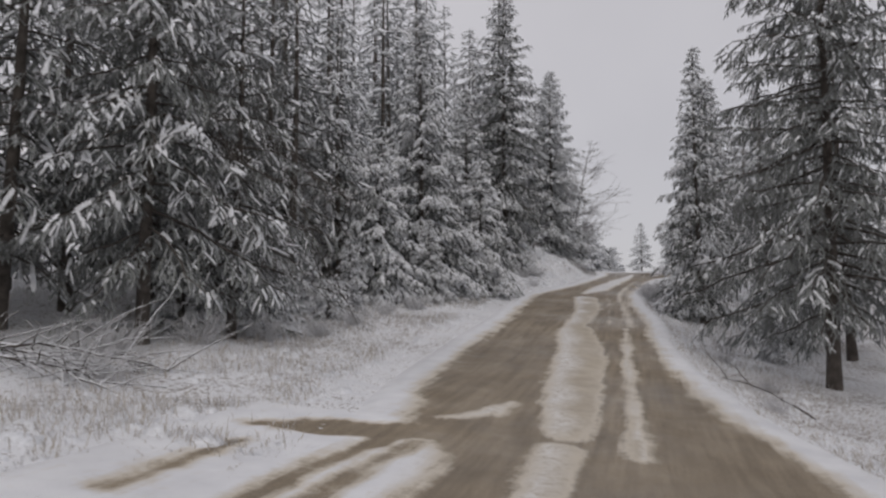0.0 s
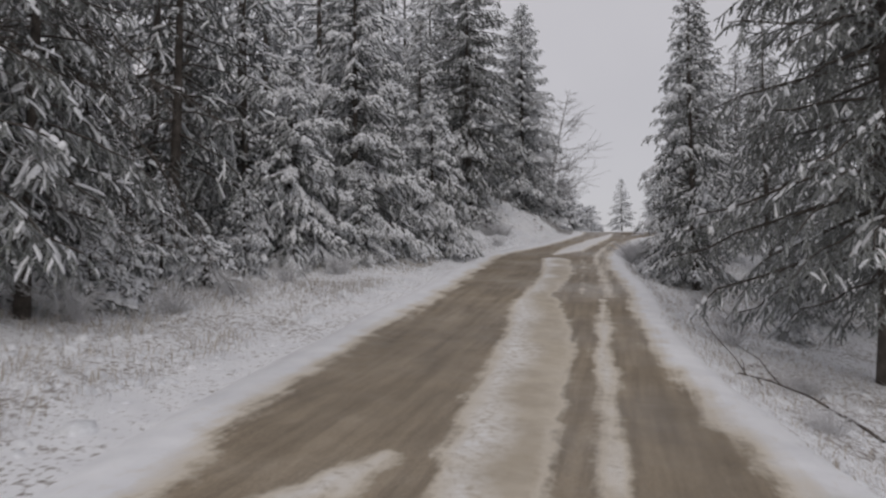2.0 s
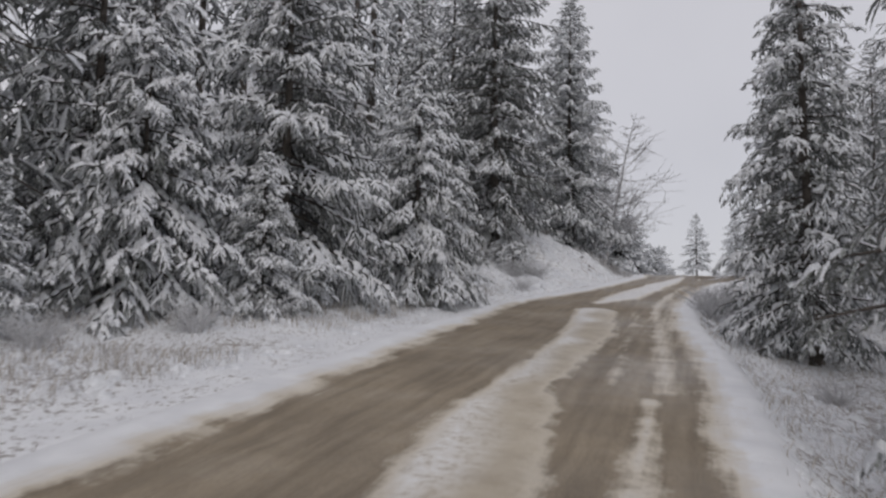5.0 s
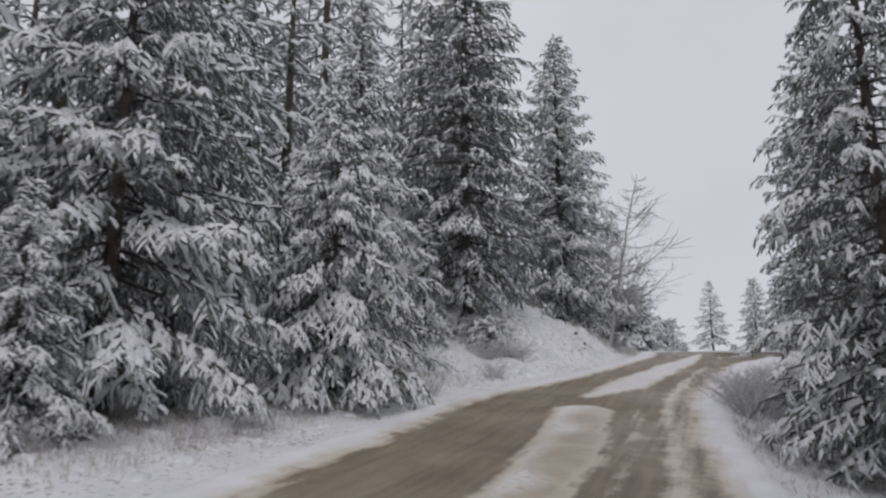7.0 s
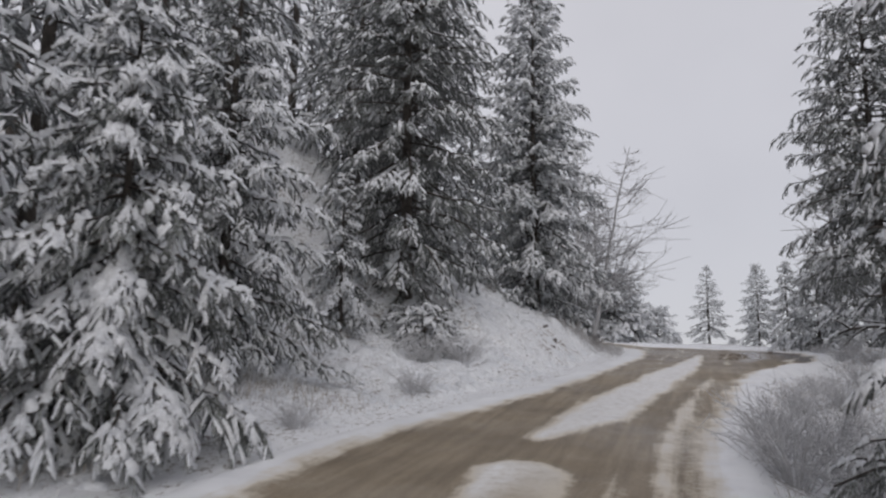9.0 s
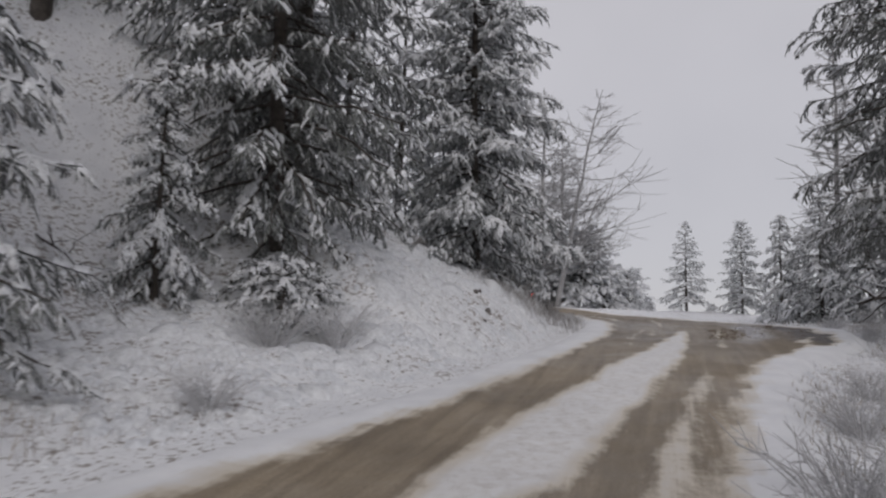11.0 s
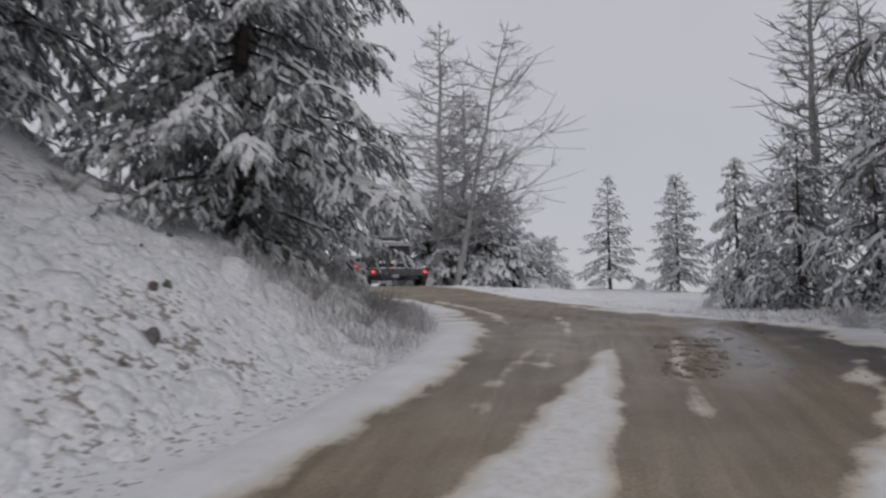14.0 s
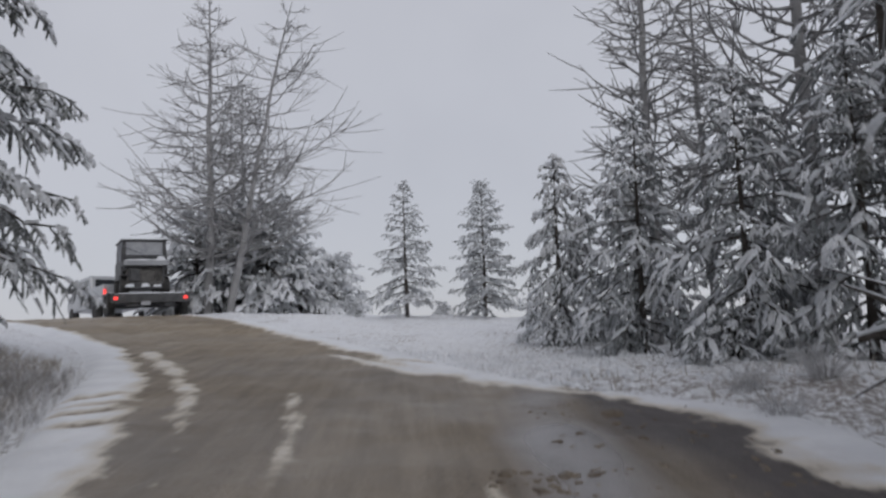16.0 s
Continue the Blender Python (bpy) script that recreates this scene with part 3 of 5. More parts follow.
def conifer(name, seed, height, radius, boughs, spread=0.22, snow=0.6, bare=0.06, droop=0.25, pointed=0.85, needles=None, thick=0.03, twig=0.42, fine=5, wide=0.030, label="", lean=(0, 0), top=0.985, skirt=0.12, hang=0.0, fall=0.0, sprigs=1, finger=(0.28, 0.55)):
    """A conifer: tapered trunk with limbs in spirals, twigs with needle clumps, snow lying on them. fine: side sprigs on each twig."""
    rng = np.random.RandomState(seed)
    root = tagged(new(name), label, "tree")
    bend = rng.uniform(-0.015, 0.015, 2) * height
    spine = lambda h: np.array([bend[0] * np.sin(2.5 * h) + lean[0] * h * height, bend[1] * np.sin(2 * h + 1) - bend[1] * 0.84 + lean[1] * h * height, h * height])
    hs = np.linspace(-0.02, 1, 14)
    r0 = 0.009 * height + 0.025
    stem = ([spine(h) for h in hs], [r0 * (1 - 0.97 * max(h, 0)) * (1.25 if h <= 0 else 1) for h in hs])
    lines, P, D, L, SAG, ON = [], [], [], [], [], []
    az = rng.uniform(0, 6.28)
    for b in range(boughs):
        h = bare + (top - bare) * ((b + rng.uniform(0, 1)) / boughs) ** 0.92
        az += 2.39996 + rng.uniform(-0.4, 0.4)
        fill = np.clip((h - bare) / skirt + 0.5, 0.5, 1)
        blen = (radius * (1 - h) ** pointed * rng.choice([0.6, 0.8, 0.95, 1.06], p=[0.12, 0.23, 0.35, 0.3]) * rng.uniform(0.9, 1.08) + 0.10) * fill
        tilt = np.interp(h, [0, 0.35, 0.75, 1], [-0.32 - fall, -0.12 - 0.6 * fall, 0.25, 0.9]) + rng.uniform(-0.18, 0.18)
        out = np.array([np.cos(az), np.sin(az), 0])
        s = np.linspace(0, 1, 7)
        sag = droop * rng.uniform(0.6, 1.4)
        pts = spine(h) + out * (blen * s * np.cos(tilt))[:, None] + np.array([0, 0, 1.0]) * (blen * (s * np.sin(tilt) - sag * s**2 * 1.2 + 0.35 * sag * s**4))[:, None]
        pts += rng.normal(0, 0.025, pts.shape) * blen * s[:, None]
        lines.append((pts, 0.008 + 0.012 * blen * (1 - 0.93 * s)))
        n = max(3, int(blen / spread * 2))
        heavy = snow * rng.choice([0.4, 0.9, 1.6])
        for k in range(n):
            u = 0.12 + 0.88 * (k + rng.uniform(0, 1)) / n
            i = min(int(u * 6), 5)
            f = u * 6 - i
            p = pts[i] * (1 - f) + pts[i + 1] * f
            ax = pts[i + 1] - pts[i]
            ax = ax / (np.linalg.norm(ax) + 1e-9)
            sd = np.cross(ax, (0, 0, 1.0))
            sd = sd / (np.linalg.norm(sd) + 1e-9)
            ang = rng.uniform(0.45, 1.15) * (1 if k % 2 else -1) * (1 - 0.55 * max(0, u - 0.85) / 0.15)
            d = ax * np.cos(ang) + sd * np.sin(ang) + np.array([0, 0, rng.uniform(-0.48 - 1.2 * hang, 0.1 - 0.8 * hang)])
            P.append(p)
            D.append(d / np.linalg.norm(d))
            L.append(twig * (0.45 + 0.75 * min(blen, 2.2) / 2.2) * np.interp(u, [0.1, 0.45, 1], [0.8, 1.1, 0.6]) * rng.uniform(0.6, 1.3))
            SAG.append(rng.uniform(0.1, 0.6))
            ON.append(heavy * np.interp(u, [0, 0.35, 1], [0.3, 0.75, 1.15]))
    P, D, L, SAG, ON = (np.array(a) for a in (P, D, L, SAG, ON))
    side, up = frames_of(D)
    sets = [(P, D, L, SAG, ON)]
    for j in range(fine):
        s = (0.2 + 0.8 * (j + rng.uniform(0, 1, len(P))) / fine)
        c = P + D * (L * s)[:, None] + DOWN * (SAG * L * s * s)[:, None]
        d = D * rng.uniform(0.5, 0.9, (len(P), 1)) + side * ((1 if j % 2 else -1) * rng.uniform(0.5, 1.0, (len(P), 1))) + DOWN * rng.uniform(-0.1 + 0.6 * hang, 0.75 + hang, (len(P), 1))
        d /= np.linalg.norm(d, axis=1, keepdims=True)
        sets.append((c, d, L * rng.uniform(*finger, len(P)) * (1.15 - 0.4 * s), SAG * 1.3, ON))
    main = len(P) if fine else 0
    if fine and snow > 0.4:
        seg = [(p[i], p[i + 1] - p[i], snow * 1.1) for p, _ in lines for i in range(1, 6)]
        d = np.array([b for _, b, _ in seg])
        ln = np.linalg.norm(d, axis=1) + 1e-9
        sets.insert(1, (np.array([a for a, _, _ in seg]), d / ln[:, None], ln, np.zeros(len(ln)), np.array([c for *_, c in seg])))
        main += len(ln)
    P, D, L, SAG, ON = (np.concatenate(a) for a in zip(*sets))
    W = 0.86 * wide * rng.uniform(0.75, 1.3, len(P)) * (1 if fine else 1.4) * np.clip(L / 0.2, 0.8, 1.2)
    v, q = tubes([stem], 9)
    v2, q2 = tubes(lines, 3)
    none = np.zeros((0, 3), int)
    under("trunk", fast_mesh("trunk", v, q, none, BARK), root, "dark bark trunk")
    tagged(under("branchwork", fast_mesh("branchwork", v2, q2, none, BARK), root), kind="stuff")
    under("crown", fast_mesh("crown", *clumps(rng, P, D, L, W, SAG, sprigs), needles or NEEDLES), root, "drooping needle-covered boughs")
    k = np.nonzero(rng.uniform(0, 1, len(P)) < ON)[0]
    if len(k):
        big = (k < main) & (fine > 4)
        lump = np.concatenate([k, k[big]])
        at = np.concatenate([np.zeros(len(k)), rng.uniform(0.42, 0.58, big.sum())])
        long = np.concatenate([np.where(big, rng.uniform(0.4, 0.62, len(k)), 1.0), rng.uniform(0.3, 0.5, big.sum())])
        keep = rng.uniform(0, 1, len(lump)) < np.where(lump < main, 0.85, 1.0)
        lump, at, long = lump[keep], at[keep], long[keep]
        lie = D[lump] + DOWN * (2 * SAG[lump] * at)[:, None] + rng.normal(0, 0.1, (len(lump), 3))
        lie /= np.linalg.norm(lie, axis=1, keepdims=True)
        start = P[lump] + D[lump] * (L[lump] * at)[:, None] + DOWN * (SAG[lump] * L[lump] * at * at)[:, None]
        heap = np.where(lump < main, 1.4, 0.85)
        me = fast_mesh("snow_load", *caps(rng, start, lie, L[lump] * long, W[lump] * heap * rng.uniform(0.65, 1.0, len(lump)), SAG[lump] * long, thick * heap * rng.uniform(0.4, 1.3, len(lump))), BOUGH_SNOW)
        tagged(under("snow_load", me, root, "snow lying along the boughs"), kind="stuff")
    return root


def ground_at(x, y):
    return float(land(np.array([x]), np.array([y]))[0])


def plant(proto, x, y, turn, size, sink=0.05):
    return copy_thing(proto, Matrix.Translation((x, y, ground_at(x, y) - sink)) @ Matrix.Rotation(turn, 4, "Z") @ Matrix.Diagonal((size, size, size, 1)))


def place(ob, x, y, turn=0.0, size=1.0, sink=0.05):
    ob.matrix_basis = Matrix.Translation((x, y, ground_at(x, y) - sink)) @ Matrix.Rotation(turn, 4, "Z") @ Matrix.Diagonal((size, size, size, 1))
    return ob


# the first tree of each kind
SNOWY = "tall spruce with drooping boughs loaded with fresh snow"
YOUNG_SNOWY = "broad young spruce with hanging boughs bowed under thick snow"
place(conifer("spruce", 11, 10.4, 2.3, 205, spread=0.20, snow=0.6, bare=0.0, droop=0.16, pointed=0.6, needles=NEEDLES_PALE, twig=0.34, fine=9, finger=(0.22, 0.42), wide=0.020, thick=0.036, skirt=0.26, hang=0.12, fall=0.02, label="tall dense spruce with snow-loaded boughs sweeping the roadside bank"), -4.45, 42.0, 0.0)
place(conifer("spruce", 12, 12.5, 2.6, 195, spread=0.20, snow=0.22, droop=0.16, bare=0.012, pointed=0.5, twig=0.34, fine=9, finger=(0.22, 0.42), wide=0.020, thick=0.036, hang=0.1, fall=0.1, skirt=0.3, label="large dark spruce with snow on its outer boughs"), -6.05, 36.3, 1.0)
tree_s2 = place(conifer("spruce", 13, 9.6, 2.35, 140, snow=0.72, droop=0.18, thick=0.038, twig=0.36, wide=0.020, fine=7, spread=0.20, hang=0.1, label=SNOWY), -6.7, 23.9, 2.0)
tree_s3 = place(conifer("spruce", 14, 5.0, 1.75, 95, snow=0.85, thick=0.038, spread=0.165, twig=0.37, wide=0.020, fine=7, pointed=0.75, droop=0.3, hang=0.15, fall=0.15, bare=0.0, label=YOUNG_SNOWY), -5.45, 27.3, 0.3)
place(conifer("pine", 15, 13.0, 3.2, 165, snow=0.13, bare=0.12, droop=0.15, pointed=0.55, spread=0.27, wide=0.022, twig=0.40, fine=6, hang=0.1, label="tall dark conifer with a bare lower trunk and little snow"), 3.85, 17.2, 0.2)
tree_r2 = place(conifer("spruce", 19, 9.4, 1.75, 150, snow=0.55, bare=0.05, droop=0.2, twig=0.34, fine=6, wide=0.020, spread=0.19, pointed=0.85, hang=0.1, label="slim roadside spruce with level snow-lined boughs"), 2.1, 26.6, 0.2)
sapling = place(conifer("spruce_sapling", 16, 3.1, 0.85, 56, snow=0.85, spread=0.12, twig=0.26, fine=5, wide=0.018, hang=0.25, fall=0.25, droop=0.35, bare=0.02, label="slim snow-laden young spruce with drooping boughs on the slope"), -6.6, 34.4, 0)
# far young conifers: the haze before them is in their pale needle colour
place(conifer("young_pine", 17, 3.6, 1.2, 60, snow=0.3, bare=0.1, droop=0.05, spread=0.14, twig=0.30, fine=3, wide=0.02, needles=NEEDLES_HAZE, label="young conifer with sparse level branches, needles paled as haze"), 0.17, 58.0, 0)
place(conifer("young_pine", 18, 3.75, 1.15, 95, snow=0.3, droop=0.06, pointed=0.6, spread=0.15, twig=0.28, fine=3, wide=0.022, needles=NEEDLES_HAZE, label="young conifer with a rounded full crown, needles paled as haze"), 2.3, 59.0, 0)
young = place(conifer("young_spruce", 20, 3.6, 1.3, 60, snow=0.7, spread=0.18, twig=0.34, fine=4, wide=0.021, pointed=0.75, hang=0.1, sprigs=1, needles=NEEDLES_PALE, label="young spruce covered in snow"), 3.4, 48.8, 1)
mid_tree = place(conifer("spruce", 21, 9.0, 2.4, 95, snow=0.75, spread=0.27, fine=4, twig=0.42, wide=0.023, hang=0.1, sprigs=1, label="spruce with frosted snowy boughs at the edge of the forest"), -8.6, 21.6, 1)
edge_tree = place(conifer("spruce", 25, 11.0, 2.5, 100, snow=0.32, spread=0.26, bare=0.10, fine=4, twig=0.42, wide=0.023, hang=0.12, droop=0.3, sprigs=1, label="dark forest-edge conifer with drooping boughs and thin snow"), -9.2, 14.4, 1.5)
# back rows: needle colour lightened to paint distance haze
back = [tagged(conifer("forest_spruce", 30 + k, 11.5, 2.1, 68, spread=0.36, snow=0.68, bare=(0.05, 0.2, 0.1)[k], droop=0.25, twig=0.5, thick=0.035, fine=2, wide=0.028, sprigs=0, needles=NEEDLES_PALE, label="forest spruce with snowy boughs, needles paled as haze"), group="trees of the forest") for k in range(3)]

dark_back = tagged(conifer("forest_spruce", 34, 11.5, 2.3, 80, spread=0.36, snow=0.28, bare=0.1, droop=0.3, twig=0.5, thick=0.03, fine=2, wide=0.028, sprigs=0, label="dark forest spruce with little snow under the canopy"), group="trees of the forest")
place(dark_back, -12.0, 5.6, 1.2)
for x, y, turn in ((-10.8, 15.8, 0.3), (-11.6, 18.9, 1.9), (-10.6, 20.6, 3.3), (-12.8, 16.6, 4.4)):
    plant(dark_back, x, y, turn, 1.1)
# left-hand edge of the forest, along the walk
plant(edge_tree, -9.8, 7.6, 5.3, 0.95)
place(conifer("spruce", 27, 11.0, 2.9, 120, snow=0.34, spread=0.24, bare=0.13, fine=6, twig=0.42, wide=0.022, thick=0.04, hang=0.12, droop=0.28, label="dark forest-edge spruce with heavy snow on its long lower boughs"), -7.8, 11.2, 4.0)
plant(edge_tree, -7.2, 13.0, 0.7, 0.8)
plant(dark_back, -9.7, 10.2, 4.0, 1.0)
plant(edge_tree, -10.4, 17.4, 2.0, 0.9)
plant(back[2], -10.9, 13.0, 3.5, 0.8)
plant(back[0], -11.4, 9.6, 0.2, 0.9)
plant(young, -7.0, 18.4, 2.2, 0.55)
plant(young, -8.0, 17.2, 4.2, 0.55)
plant(tree_s3, -7.1, 20.8, 2.1, 0.97)
plant(mid_tree, -7.5, 26.0, 2.6, 0.95)
plant(tree_s3, -5.9, 22.0, 5.0, 0.5)
plant(tree_s2, -6.75, 30.9, 4.4, 0.85)
for x, y, turn, size in ((-9.4, 32.2, 0.5, 1.1), (-9.9, 23.6, 1.5, 1.15), (-10.6, 26.6, 2.5, 1.1), (-9.6, 28.6, 3.5, 1.2)):
    plant(back[0], x, y, turn, size)
plant(dark_back, -8.9, 18.9, 4.5, 1.0)
# behind the two large spruces on the bank
plant(mid_tree, -8.3, 38.4, 4.8, 1.0)
plant(mid_tree, -7.2, 41.2, 2.8, 0.95)
for x, y, turn, size in ((-6.9, 38.9, 1.1, 0.6), (-6.5, 40.1, 2.9, 0.55)):
    plant(young, x, y, turn, size)
plant(back[2], -7.2, 44.6, 0.3, 0.8)
plant(mid_tree, -7.1, 48.6, 3.9, 0.95)
plant(sapling, -5.3, 46.0, 1.0, 0.8)
# right-hand side of the road
place(conifer("spruce", 24, 10.0, 2.6, 165, spread=0.20, snow=0.4, bare=0.19, droop=0.1, pointed=0.6, twig=0.34, fine=6, wide=0.021, hang=0.08, label="dark roadside spruce with dense fine twigs and little snow"), 3.55, 39.6, 2.9)
plant(tree_r2, -5.5, 47.3, 2.2, 1.2)
plant(mid_tree, 5.6, 33.8, 2.0, 0.7)
plant(edge_tree, 4.8, 31.4, 2.4, 0.85)
plant(edge_tree, 5.3, 21.8, 3.4, 1.0)
plant(edge_tree, 4.9, 24.6, 0.9, 0.9)
place(conifer("pine", 26, 4.8, 1.45, 90, spread=0.16, snow=0.35, bare=0.06, droop=0.02, pointed=0.6, twig=0.30, fine=5, wide=0.019, hang=-0.1, label="bushy young pine with upswept tips and little snow"), 1.9, 28.4, 0.7)
plant(back[0], 6.6, 13.5, 5.0, 0.95)
plant(young, 4.0, 22.6, 1.0, 0.6)
plant(young, 3.2, 20.4, 3.0, 0.5)
# clump beyond the junction
for x, y, turn, size, proto in ((2.75, 51.2, 0.5, 1.1, sapling), (3.3, 51.8, 2, 0.9, sapling), (4.2, 47.2, 3, 1.0, young), (5.2, 46.4, 4.2, 1.05, young), (4.2, 51.6, 5, 0.85, young), (6.0, 46.9, 1.5, 0.85, back[1]), (6.4, 45.2, 1.5, 0.9, young), (6.3, 50.5, 2, 1.1, young), (7.2, 43.5, 2, 0.7, back[0]), (6.2, 42.0, 4, 0.75, back[2])):
    plant(proto, x, y, turn, size)
# forest behind
rng = np.random.RandomState(5)
spots = [(x, y) for y in np.arange(2, 50, 3.4) for x in (-11.4, -14.2)] + [(x, y) for y in np.arange(6, 46, 13) for x in (-18,)] + [(-8.2, 39.5), (-8.4, 43.0)] + [(x, y) for y in np.arange(6, 50, 5.5) for x in (9.5,)]
for n, (x, y) in enumerate(spots):
    x, y = x + rng.uniform(-1, 1) + (0.8 if 26 < y < 40 and x < 0 else 0), y + rng.uniform(-1.3, 1.3)
    if x < 0 and y > 46:
        continue
    if n < 3:
        place(back[n], x, y, rng.uniform(0, 6))
    else:
        plant(dark_back if x < 0 and y < 18 and n % 5 else back[n % 3], x, y, rng.uniform(0, 6), rng.uniform(0.85, 1.25))


# ---- bare dead trees ----
def dead_tree(name, seed, height, lean, limbs, label, radius=0.13, reach=0.28, start=0.15):
    rng = np.random.RandomState(seed)
    root = tagged(new(name), label, "tree")
    hs = np.linspace(0, 1, 16)
    wob = rng.normal(0, 0.008 * height, (16, 2)).cumsum(0) * 0.35
    spine = np.stack([lean[0] * height * hs + wob[:, 0], lean[1] * height * hs + wob[:, 1], height * hs], -1)
    spine[0, 2] = -0.3
    v, q = tubes([(spine, radius * (1 - 0.9 * hs))], 7)
    under("trunk", fast_mesh("trunk", v, q, np.zeros((0, 3), int), DEAD_WOOD), root)
    lines = []
    for k in range(limbs):
        h = start + (0.97 - start) * (k + rng.rand()) / limbs
        i = h * 15
        p = spine[int(i)] * (1 - i % 1) + spine[min(int(i) + 1, 15)] * (i % 1)
        az, ln = k * 2.4 + rng.uniform(-0.6, 0.6), height * reach * (1 - h) ** 0.7 * rng.uniform(0.5, 1.2) + 0.25
        s = np.linspace(0, 1, 6)
        d = np.array([np.cos(az), np.sin(az), rng.uniform(-0.15, 0.55)])
        pts = p + d * (ln * s)[:, None] + np.array([0, 0, 1.0]) * (ln * (0.42 * s**2 - 0.25 * s))[:, None] + rng.normal(0, 0.04 * ln, (6, 3)) * s[:, None]
        r = radius * 0.34 * (1 - h * 0.6)
        lines.append((pts, r * (1 - 0.85 * s) + 0.003))
        for j in range(rng.randint(8, 13)):
            u = rng.uniform(0.25, 0.98) * 5
            b = pts[int(u)] * (1 - u % 1) + pts[min(int(u) + 1, 5)] * (u % 1)
            e = d + rng.normal(0, 0.6, 3)
            t = np.linspace(0, 1, 4)
            sub = ln * rng.uniform(0.15, 0.45)
            lines.append((b + e * (sub * t)[:, None] + np.array([0, 0, 0.15]) * (sub * t**2)[:, None], 0.4 * r * (1 - 0.7 * t) + 0.004))
    v, q = tubes(lines, 3)
    under("bare_crown", fast_mesh("bare_crown", v, q, np.zeros((0, 3), int), DEAD_WOOD), root)
    return root


place(dead_tree("dead_tree", 41, 11.4, (0.21, 0.0), 64, "leaning bare dead tree with curved limbs, paled as haze", 0.15, 0.35), -6.0, 65.4)
bare_wide = place(dead_tree("dead_tree", 42, 12.0, (0.02, 0.0), 84, "upright bare dead tree with fine branches, paled as haze", 0.19, 0.25), -6.9, 66.0)
plant(bare_wide, -6.0, 68.4, 3.1, 0.8)
bare_slim = place(dead_tree("dead_tree", 44, 12.0, (0.02, 0.0), 110, "slim bare dead tree with short fine twigs", 0.16, 0.14), 4.2, 50.6, 1.0, 0.75)
plant(bare_slim, 5.6, 51.5, 3.0, 0.8)
plant(bare_wide, 6.6, 49.8, 4.0, 0.85)
plant(bare_wide, 7.4, 47.5, 5.0, 0.85)
plant(bare_slim, 6.5, 44.2, 0.3, 0.9)
for x, y, turn, size in ((8.4, 49.0, 0.7, 0.9), (-7.4, 38.4, 2.0, 0.75)):
    plant(bare_slim, x, y, turn, size)


# ---- dry grass, shrubs and litter on the verges ----
def blades(name, spots, seed, tall, lean, width, mat, label, bend=0.35):
    """Thin bent blades, each of two triangles' width, rooted at the given spots."""
    rng = np.random.RandomState(seed)
    n = len(spots)
    base = np.column_stack([spots, land(spots[:, 0], spots[:, 1]) - 0.02])
    az, h = rng.uniform(0, 6.283, n), tall * rng.uniform(0.45, 1.25, n)
    d = np.stack([np.cos(az), np.sin(az), np.zeros(n)], -1) * (lean * rng.uniform(0.2, 1.4, n))[:, None]
    w = np.stack([-np.sin(az + 0.7), np.cos(az + 0.7), np.zeros(n)], -1) * width
    mid = base + d * (0.45 * h)[:, None] + np.array([0, 0, 0.6]) * h[:, None]
    tip = base + d * (h * (1 + bend))[:, None] + np.array([0, 0, 1.0]) * (h * rng.uniform(0.7, 1.0, n))[:, None]
    v = np.stack([base - w, base + w, mid - 0.8 * w, mid + 0.8 * w, tip], 1).reshape(-1, 3)
    k = (np.arange(n) * 5)[:, None]
    q, t = k + np.array([[0, 1, 3, 2]]), k + np.array([[2, 3, 4]])
    return tagged(new(name, fast_mesh(name, v, q, t, mat)), label, "grass", kind="stuff")


def scatter(rng, count, ylo, yhi, inner, outer, left=True, clump=0.25):
    y = rng.uniform(ylo, yhi, count)
    d = rng.uniform(inner, outer, count)
    x = smooth_interp(y, LY, LX) - d if left else smooth_interp(y, RY, RX) + d
    keep = lattice(x, y, 0.5, 51) + 0.6 * lattice(x, y, 1.7, 52) + rng.uniform(-0.5, 0.5, count) > -clump
    return np.stack([x[keep], y[keep]], -1) + rng.normal(0, 0.03, (keep.sum(), 2))


rng = np.random.RandomState(8)
blades("verge_grass", np.concatenate([scatter(rng, 10500, 5, 31, 1.3, 4.6), scatter(rng, 2500, 43, 48, 0.9, 1.8)]), 61, 0.17, 0.5, 0.005, STRAW, "dry straw-coloured grass poking through the snow")
blades("verge_grass", np.concatenate([scatter(rng, 7000, 4, 37, 0.5, 3.6, False), scatter(rng, 900, 37, 46, 0.7, 3.6, False)]), 62, 0.14, 0.6, 0.005, STRAW, "dry straw-coloured grass poking through the snow")
blades("frosted_grass", np.concatenate([scatter(rng, 17000, 4, 32, 1.2, 4.5, True, 0.1), scatter(rng, 1500, 43, 48, 1.0, 2.0, True, 0.1), scatter(rng, 11000, 4, 37, 0.45, 4, False, 0.1), scatter(rng, 3000, 37, 50, 0.6, 4, False, 0.1)]), 63, 0.13, 0.8, 0.005, TWIGS, "frost-covered grass and fine twigs in the snow")


